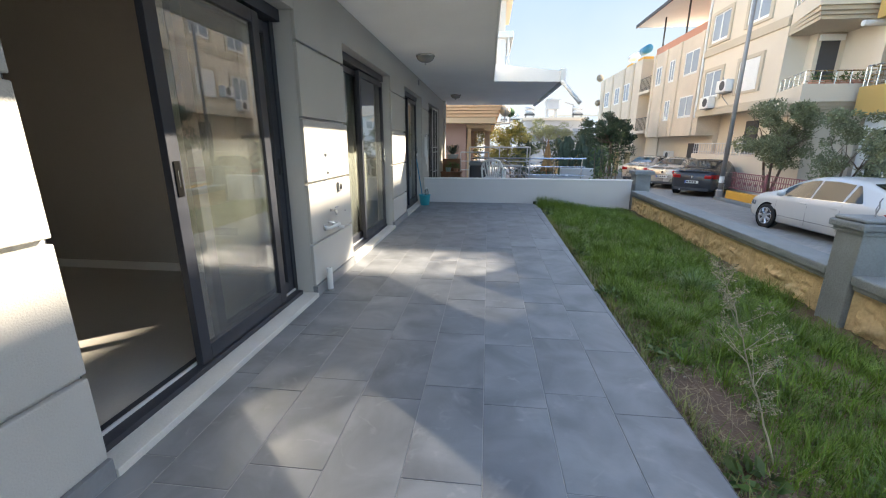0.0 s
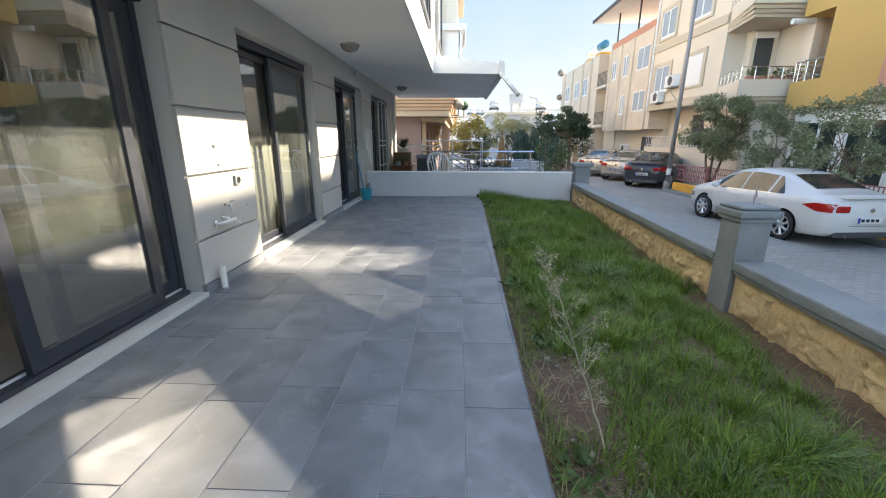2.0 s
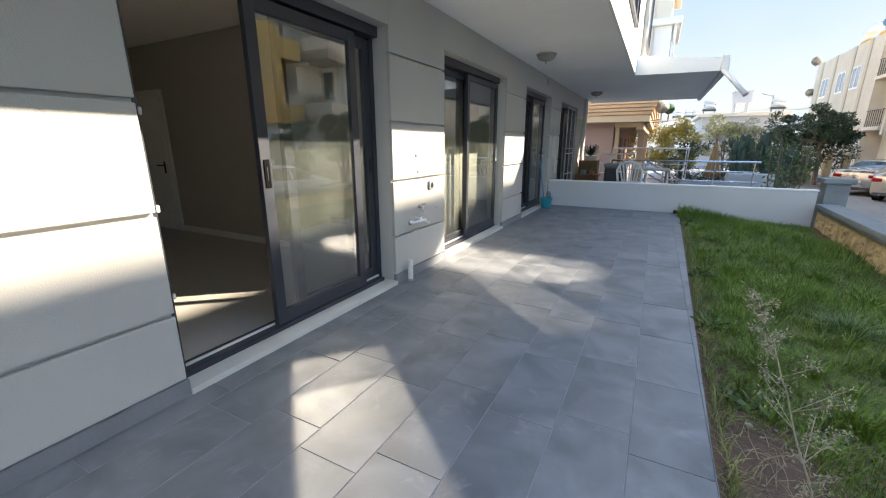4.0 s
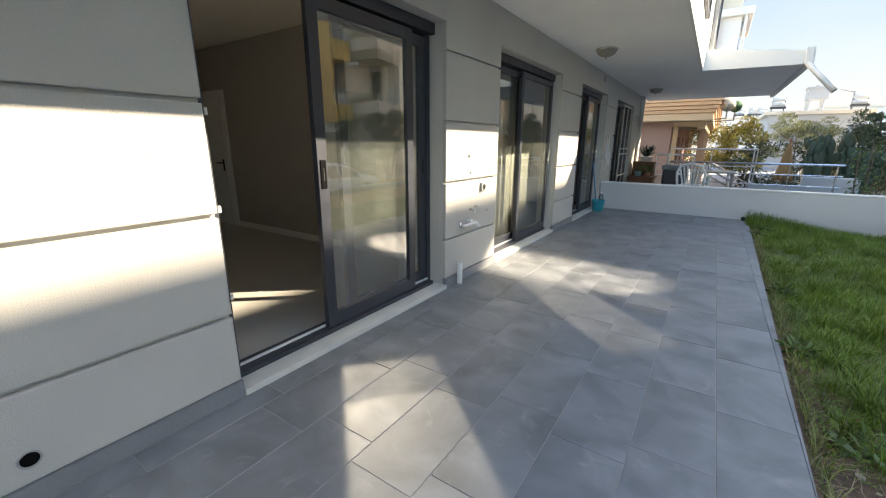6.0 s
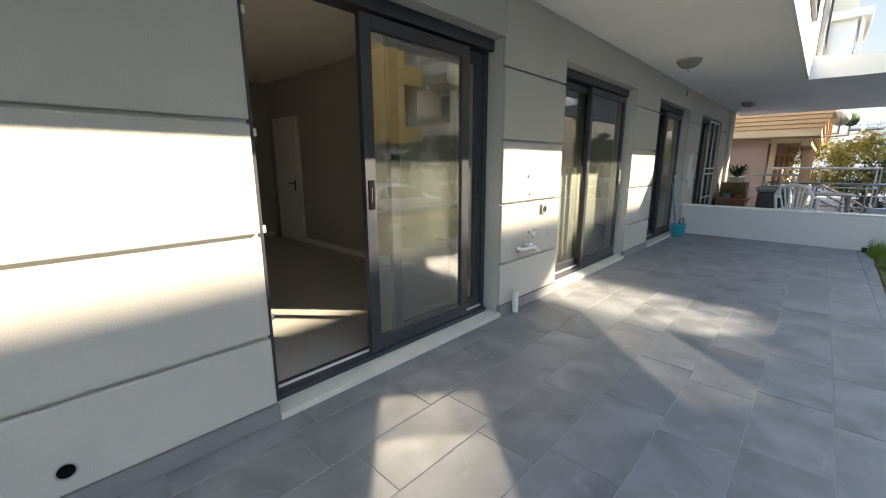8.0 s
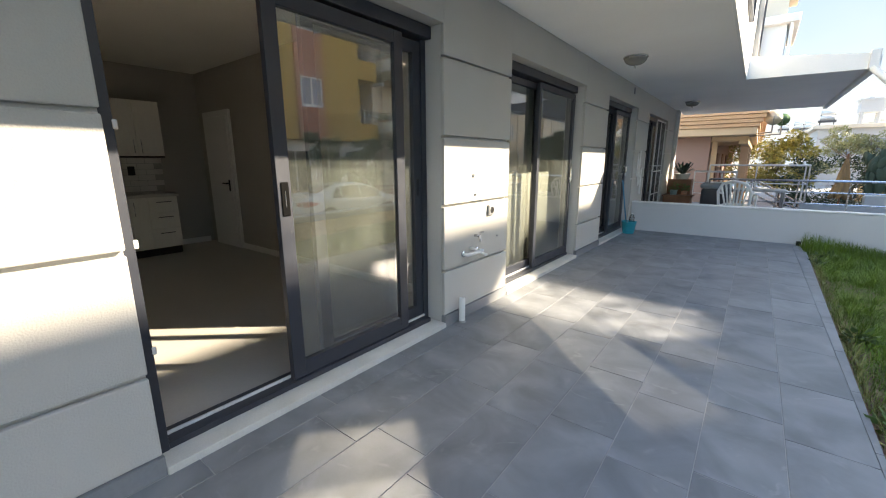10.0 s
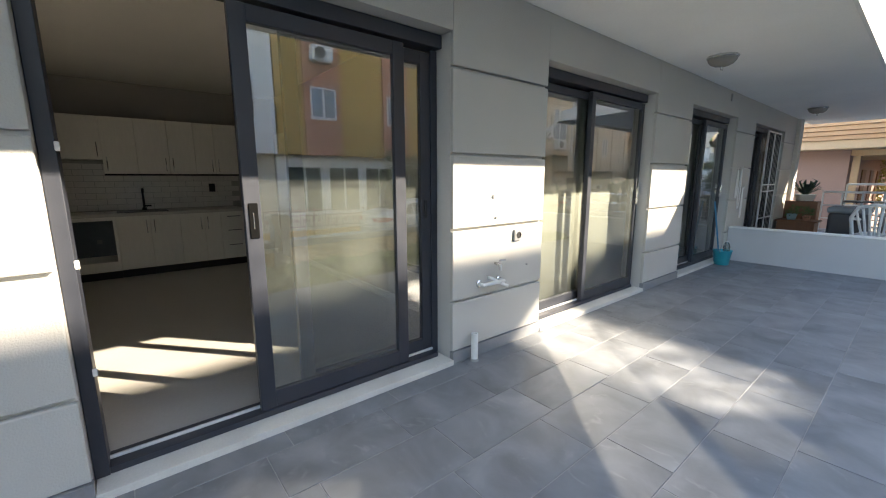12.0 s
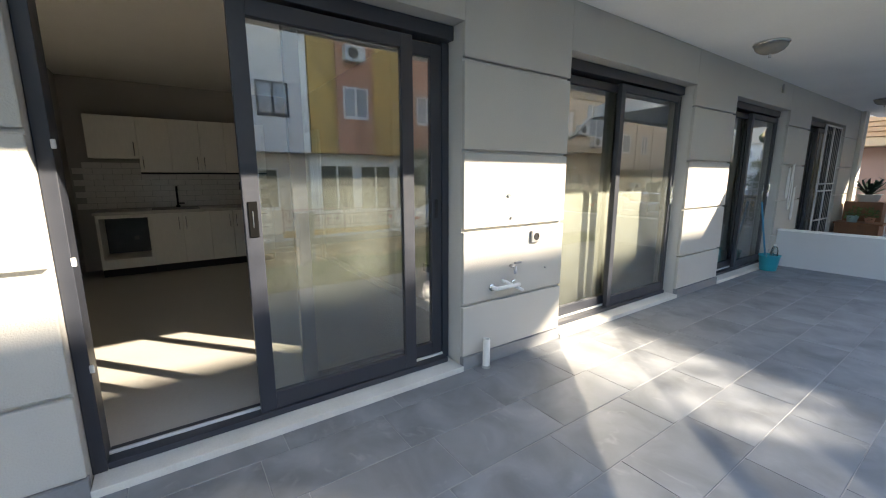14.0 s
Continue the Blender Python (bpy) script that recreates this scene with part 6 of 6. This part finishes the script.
for gen in range(5):
    nxt = []
    for px, py, pz in tops:
        for _ in range(2 if gen in (1, 3) else 1):
            lean = rg.uniform(-0.45, 0.45)
            h = rg.uniform(0.28, 0.42)
            m = pose(px, py, pz, 0, math.degrees(lean), rg.uniform(-40, 40)) @ pose(0, 0, h / 2)
            pads = bmesh.new()
            q = bmesh.ops.create_uvsphere(pads, u_segments=12, v_segments=8, radius=0.5)
            bmesh.ops.scale(pads, vec=(0.2, 0.05, h * 1.05), verts=q["verts"])
            bmesh.ops.transform(pads, matrix=m, verts=q["verts"])
            part("pad", pads, M["cactus"], cac, smooth=True)
            nxt.append(tuple(m @ Vector((0, 0, h / 2))))
    tops = nxt[:14]
con = thing("cypress", "dense dark green conical cypress", "tree", at=(5.3, 16.5, -0.8))
part("trunk", tb((5.3, 16.5, -0.85), (5.3, 16.5, 0.5), 0.07, 0.04, 8), M["bark"], con)
cents = [(5.3 + (0.8 - 0.27 * (z + 0.4)) * math.cos(a) * 0.75, 16.5 + (0.8 - 0.27 * (z + 0.4)) * math.sin(a) * 0.75, z) for z in np.linspace(-0.4, 2.15, 12) for a in np.linspace(0, 5, 5)]
leaf_cloud("crown", cents, [max(0.12, 0.36 - 0.1 * (c[2] + 0.4)) for c in cents], 7000, 0.08, M["darkleaf"], con, drop=-0.8)
tree("yellow_tree", (2.75, 21, -0.8), 3.0, 0.95, "yellow-green tree lit by the sun", M["yellowleaf"], 6000, 0.12, 2, 0.35, 30, 0.3, 41)
tree("yellow_tree", (1.2, 24, -0.8), 3.0, 1.5, "yellow-green tree behind the next house", M["yellowleaf"], 5000, 0.13, 2, 0.3, 26, 0.3, 44)
tree("feathery_tree", (5.9, 31, -0.8), 3.75, 1.9, "pale feathery green tree in front of a white house", M["paleleaf"], 9000, 0.12, 3, 0.4, 44, 0.22, 47, flat=0.5)
tree("garden_bush", (4.9, 18.5, -0.8), 2.1, 1.0, "dark green garden bush behind the cactus", M["darkleaf"], 3500, 0.1, 2, 0.2, 20, 0.35, 51)
tree("garden_bush", (3.2, 17.5, -0.8), 2.0, 0.9, "dark garden bush beside the rail", M["darkleaf"], 3000, 0.1, 2, 0.2, 18, 0.35, 52)
tree("garden_bush", (6.9, 22, -0.8), 2.0, 0.9, "dark leafy bush by the street", M["darkleaf"], 4200, 0.1, 2, 0.2, 22, 0.35, 53)
tree("garden_bush", (8.3, 25.5, -0.8), 1.7, 0.8, "green leafy bush by the street", M["leafgreen"], 3000, 0.1, 2, 0.2, 18, 0.35, 54)
para = thing("folded_parasol", "folded tan canvas garden parasol beside the cactus", "parasol", at=(3.55, 14.2, -0.8))
fold = bmesh.new()
rows = []
for k, (r, z) in enumerate(((0.02, 1.28), (0.05, 1.15), (0.09, 0.92), (0.12, 0.65), (0.17, 0.42), (0.20, 0.28), (0.16, 0.30))):
    rows.append([fold.verts.new((3.55 + r * (1 + 0.22 * math.cos(8 * a + k * 0.4)) * math.cos(a), 14.2 + r * (1 + 0.22 * math.cos(8 * a + k * 0.4)) * math.sin(a), z + 0.05 * math.cos(8 * a) * (k > 3))) for a in np.linspace(0, 2 * math.pi, 48, endpoint=False)])
for a, b in zip(rows, rows[1:]):
    for i in range(48):
        fold.faces.new((a[i], a[(i + 1) % 48], b[(i + 1) % 48], b[i]))
fold.faces.new(rows[0])
part("canopy", fold, M["cloth"], para, smooth=True)
part("pole", tb((3.55, 14.2, -0.85), (3.55, 14.2, 1.4), 0.022, seg=10), M["wood"], para)
part("base", turned([(0.25, -0.85), (0.25, -0.78), (0.06, -0.74)], (3.55, 14.2, 0), 20), M["polegrey"], para)

# ---- next house in line ----
nh = thing("terracotta_house", "terracotta rendered house with a stepped peach cornice", "building", at=(-2, 18, ROAD))
part("wall", bx(-8, 0.52, 14.6, 30, ROAD, 1.96), M["pinkwall"], nh)
part("beam", bx(1.22, 1.45, 14.62, 30, 1.72, 1.948, bevel=0.01), M["peachlight"], nh)
part("porch_beam", bx(0.521, 1.218, 17.1, 17.3, 1.76, 1.948, bevel=0.01), M["peachlight"], nh)
part("porch_beam", bx(0.521, 1.218, 14.7, 14.86, 1.80, 1.948, bevel=0.01), M["peachlight"], nh)
for k, (o, z0, z1) in enumerate(((0.0, 1.95, 2.16), (0.05, 2.165, 2.27), (0.10, 2.275, 2.38), (0.15, 2.385, 2.49), (0.20, 2.495, 2.60))):
    part("cornice", bx(-8, 1.62 + o, 14.0 - o, 30, z0, z1, bevel=0.012), M["peachlight" if k == 0 else "peach"], nh)
part("upper_wall", bx(-8, 1.35, 15.05, 30, 2.60, 11), M["cream"], nh)
part("bay", bx(1.351, 1.9, 15.2, 18, 3.95, 4.98), M["white"], nh)
part("bay_slab", bx(1.0, 2.17, 15.0, 18.2, 4.98, 5.2, bevel=0.03), M["white"], nh)
part("balcony", bx(1.351, 1.86, 15.1, 18, 5.2, 6.2), M["cream"], nh)
part("bay_slab", bx(1.0, 2.1, 15.0, 18.2, 6.2, 6.4, bevel=0.02), M["cream"], nh)
part("bay_window", bx(1.901, 1.93, 15.5, 17.6, 4.2, 4.9), M["window"], nh)
part("bay_pipe", tb((2.0, 15.1, 3.2), (2.0, 15.1, 5.0), 0.04), M["plastic"], nh)
for y in (17.0, 19.5, 22):
    part("column", bx(1.22, 1.44, y, y + 0.22, ROAD, 1.718, bevel=0.01), M["peach"], nh)
    part("door", bx(0.521, 0.55, y + 0.6, y + 1.6, ROAD, 1.5), M["wood"], nh)
part("corner_post", bx(0.56, 0.70, 14.72, 14.86, ROAD, 1.798, bevel=0.01), M["peachlight"], nh)
dish(1.93, 14.0, 2.37, "dishcream", 0.46)
dish(2.13, 14.3, 2.33, "dishgreen", 0.38)
for x, y, z in ((1.93, 14.05, 2.0), (2.13, 14.34, 1.95)):
    part("dish_bracket", tb((1.35, 14.7, z - 0.02), (x, y, z), 0.018, seg=8), M["polegrey"], nh)
# far houses and water tank
fh = thing("far_house", "far white flat-roofed house with rooftop solar heaters", "building", at=(9, 48, ROAD))
part("wall", bx(5.4, 11.6, 46, 56, ROAD, 3.75), M["tower"], fh)
part("roof", bx(5.0, 12.0, 45.7, 56, 3.75, 4.05, bevel=0.02), M["cream"], fh)
for y0, x0 in ((46, 6.4), (46, 8.6), (46, 10.6)):
    part("window", bx(x0, x0 + 1.1, 45.95, 45.999, 1.5, 2.9), M["window"], fh)
for x, y, zr in ((5.4, 46.5, 4.05), (10.6, 46.5, 4.05), (3.3, 67, 4.65), (4.7, 67, 4.65), (5.7, 67, 4.65)):
    sh_ = thing("solar_heater", "rooftop solar water heater with two tanks", "water heater", "rooftop heaters", at=(x, y, zr))
    for z in (zr + 0.62, zr + 1.02):
        part("tank", tb((x, y, z), (x + 0.9, y, z), 0.16, seg=14), M["whitemetal"], sh_, smooth=True)
    part("panel", bx(x - 0.1, x + 1.0, y - 0.3, y + 0.1, zr + 0.25, zr + 0.42, bevel=0.01), M["darkgrey"], sh_)
    for q in (x, x + 0.85):
        part("stand", bx(q, q + 0.06, y - 0.05, y + 0.05, zr, zr + 1.2), M["darkmetal"], sh_)
wt2 = thing("water_tower", "white square water tank on four legs", "water tank", at=(8.0, 49, 4.5))
part("tank", prism([(7.9, 48.2), (9.3, 48.2), (9.3, 49.6), (7.9, 49.6)], 5.1, 6.05), M["tower"], wt2)
part("lid", prism([(7.8, 48.1), (9.4, 48.1), (9.4, 49.7), (7.8, 49.7)], 6.05, 6.17), M["tower"], wt2)
part("vent", bx(8.4, 8.7, 48.8, 49.1, 6.17, 6.35), M["tower"], wt2)
for x in (8.1, 9.1):
    for y in (48.4, 49.4):
        part("leg", tb((x, y, 3.9), (x, y, 5.1), 0.09, seg=8), M["tower"], wt2)
for k, (x, y, w, h) in enumerate(((-14, 62, 12, 5.4), (1.5, 66, 5, 4.4), (13, 75, 12, 6), (26, 68, 14, 7), (4, 90, 9, 5.2))):
    d = thing("far_house", "far pale town house in haze", "building", "far houses", at=(x, y, ROAD))
    part("wall", bx(x, x + w, y, y + 9, ROAD, h), M["white"], d)
    part("roof", bx(x - 0.3, x + w + 0.3, y - 0.3, y + 9, h, h + 0.25), M["cream"], d)
    for q in range(int(w / 2.2)):
        part("window", bx(x + 0.6 + q * 2.2, x + 1.7 + q * 2.2, y - 0.05, y - 0.001, h - 2.0, h - 0.8), M["window"], d)
far_lamp = thing("street_lamp", "distant slim street lamp", "lamp post", at=(13.2, 60, ROAD))
part("pole", tb((11.6, 52, ROAD), (11.6, 52, 6.0), 0.09, 0.06, 8), M["polegrey"], far_lamp)
part("arm", tb((11.6, 52, 5.9), (10.6, 52, 6.2), 0.05), M["polegrey"], far_lamp)
# pale sky far behind the roofs
bd = bmesh.new()
rows = []
for k in range(25):
    a = radians(-62 + k * 92 / 24)
    rows.append([bd.verts.new((1900 * math.sin(a), 1900 * math.cos(a), z)) for z in (-40, 60, 200, 420, 800, 1500)])
for a, b in zip(rows, rows[1:]):
    for i in range(5):
        bd.faces.new((a[i], a[i + 1], b[i + 1], b[i]))
sm = bpy.data.materials.new("hazy_sky")
sm.use_nodes = True
sn, sl = sm.node_tree.nodes, sm.node_tree.links
sn.remove(sn["Principled BSDF"])
em, sg, sx, sr = sn.new("ShaderNodeEmission"), sn.new("ShaderNodeNewGeometry"), sn.new("ShaderNodeSeparateXYZ"), sn.new("ShaderNodeMapRange")
ramp = sn.new("ShaderNodeValToRGB")
ramp.color_ramp.elements[0].color = (0.80, 0.83, 0.86, 1)
ramp.color_ramp.elements[1].color = (0.25, 0.49, 0.86, 1)
mid = ramp.color_ramp.elements.new(0.35)
mid.color = (0.62, 0.76, 0.90, 1)
cloud = sn.new("ShaderNodeTexNoise")
cloud.inputs["Scale"].default_value, cloud.inputs["Detail"].default_value = 0.0022, 4
sl.new(sg.outputs["Position"], cloud.inputs["Vector"])
sl.new(sg.outputs["Position"], sx.inputs[0])
sr.inputs[1].default_value, sr.inputs[2].default_value = 0, 950
sl.new(sx.outputs[2], sr.inputs[0])
cm = sn.new("ShaderNodeMath")
cm.operation = "MULTIPLY_ADD"
cm.inputs[1].default_value, cm.inputs[2].default_value = -0.35, 0.175
sl.new(cloud.outputs["Fac"], cm.inputs[0])
ca = sn.new("ShaderNodeMath")
ca.operation = "ADD"
sl.new(sr.outputs[0], ca.inputs[0])
sl.new(cm.outputs[0], ca.inputs[1])
sl.new(ca.outputs[0], ramp.inputs[0])
sl.new(ramp.outputs[0], em.inputs[0])
em.inputs[1].default_value = 0.27
sl.new(em.outputs[0], sn["Material Output"].inputs[0])
solid("backdrop", bd, sm, "pale hazy blue sky far behind the roofs", "sky")
# plain closing walls behind the camera; the second is added to cut sky light
solid("street_end_wall", bx(-6, 0.0, -4.3, -4.0, ROAD, 6), M["wall"], "grey rendered end of the house", "wall")
solid("garden_end_wall", bx(0.6, 5.2, -8.6, -8.3, ROAD, 5.0), M["reveal"], "unseen grey rendered wall added to cut sky light on the facade", "wall")

# ---- terrace tiles ----
PX, PY, GAP = 0.3075, 0.604, 0.0034
tile_meshes = {}
def tile_mesh(w, l):
    key = (round(w, 3), round(l, 3))
    if key not in tile_meshes:
        tile_meshes[key] = mesh_of("tile", bx(-w / 2, w / 2, -l / 2, l / 2, -0.01, 0, bevel=0.0015, seg=1), M["tile"])
    return tile_meshes[key]


for i in range(8):
    x0 = 0.16 + PX * (i - 1)
    x1 = x0 + PX
    x0 = max(x0, 0.013)
    shift = 0.0 if i % 2 else 0.125
    k = -7
    while True:
        y0 = k * PY + shift - 0.004
        y1 = min(y0 + PY, 7.498)
        k += 1
        if y0 > 7.45:
            break
        t = new("tile", tile_mesh(x1 - x0 - GAP, y1 - y0 - GAP))
        t.location = ((x0 + x1) / 2, (y0 + y1) / 2, random.uniform(-0.0012, 0.0004))
        t.parent = terrace
# tapering strip along the lawn
strip = bmesh.new()
for k in range(-6, 13):
    y0, y1 = k * PY + 0.121, min((k + 1) * PY + 0.121, 7.498) - GAP
    if y1 - y0 < 0.05:
        continue
    xa = 0.16 + PX * 7 
    vs = [strip.verts.new((x, y, z)) for z in (-0.012, 0) for x, y in ((xa, y0), (max(EDGE(y0), xa + 0.003), y0), (max(EDGE(y1), xa + 0.003), y1), (xa, y1))]
    for f in ((0, 1, 2, 3), (4, 5, 6, 7), (0, 1, 5, 4), (1, 2, 6, 5), (2, 3, 7, 6), (3, 0, 4, 7)):
        strip.faces.new([vs[q] for q in f])
part("edge_tiles", strip, M["tile"], terrace)
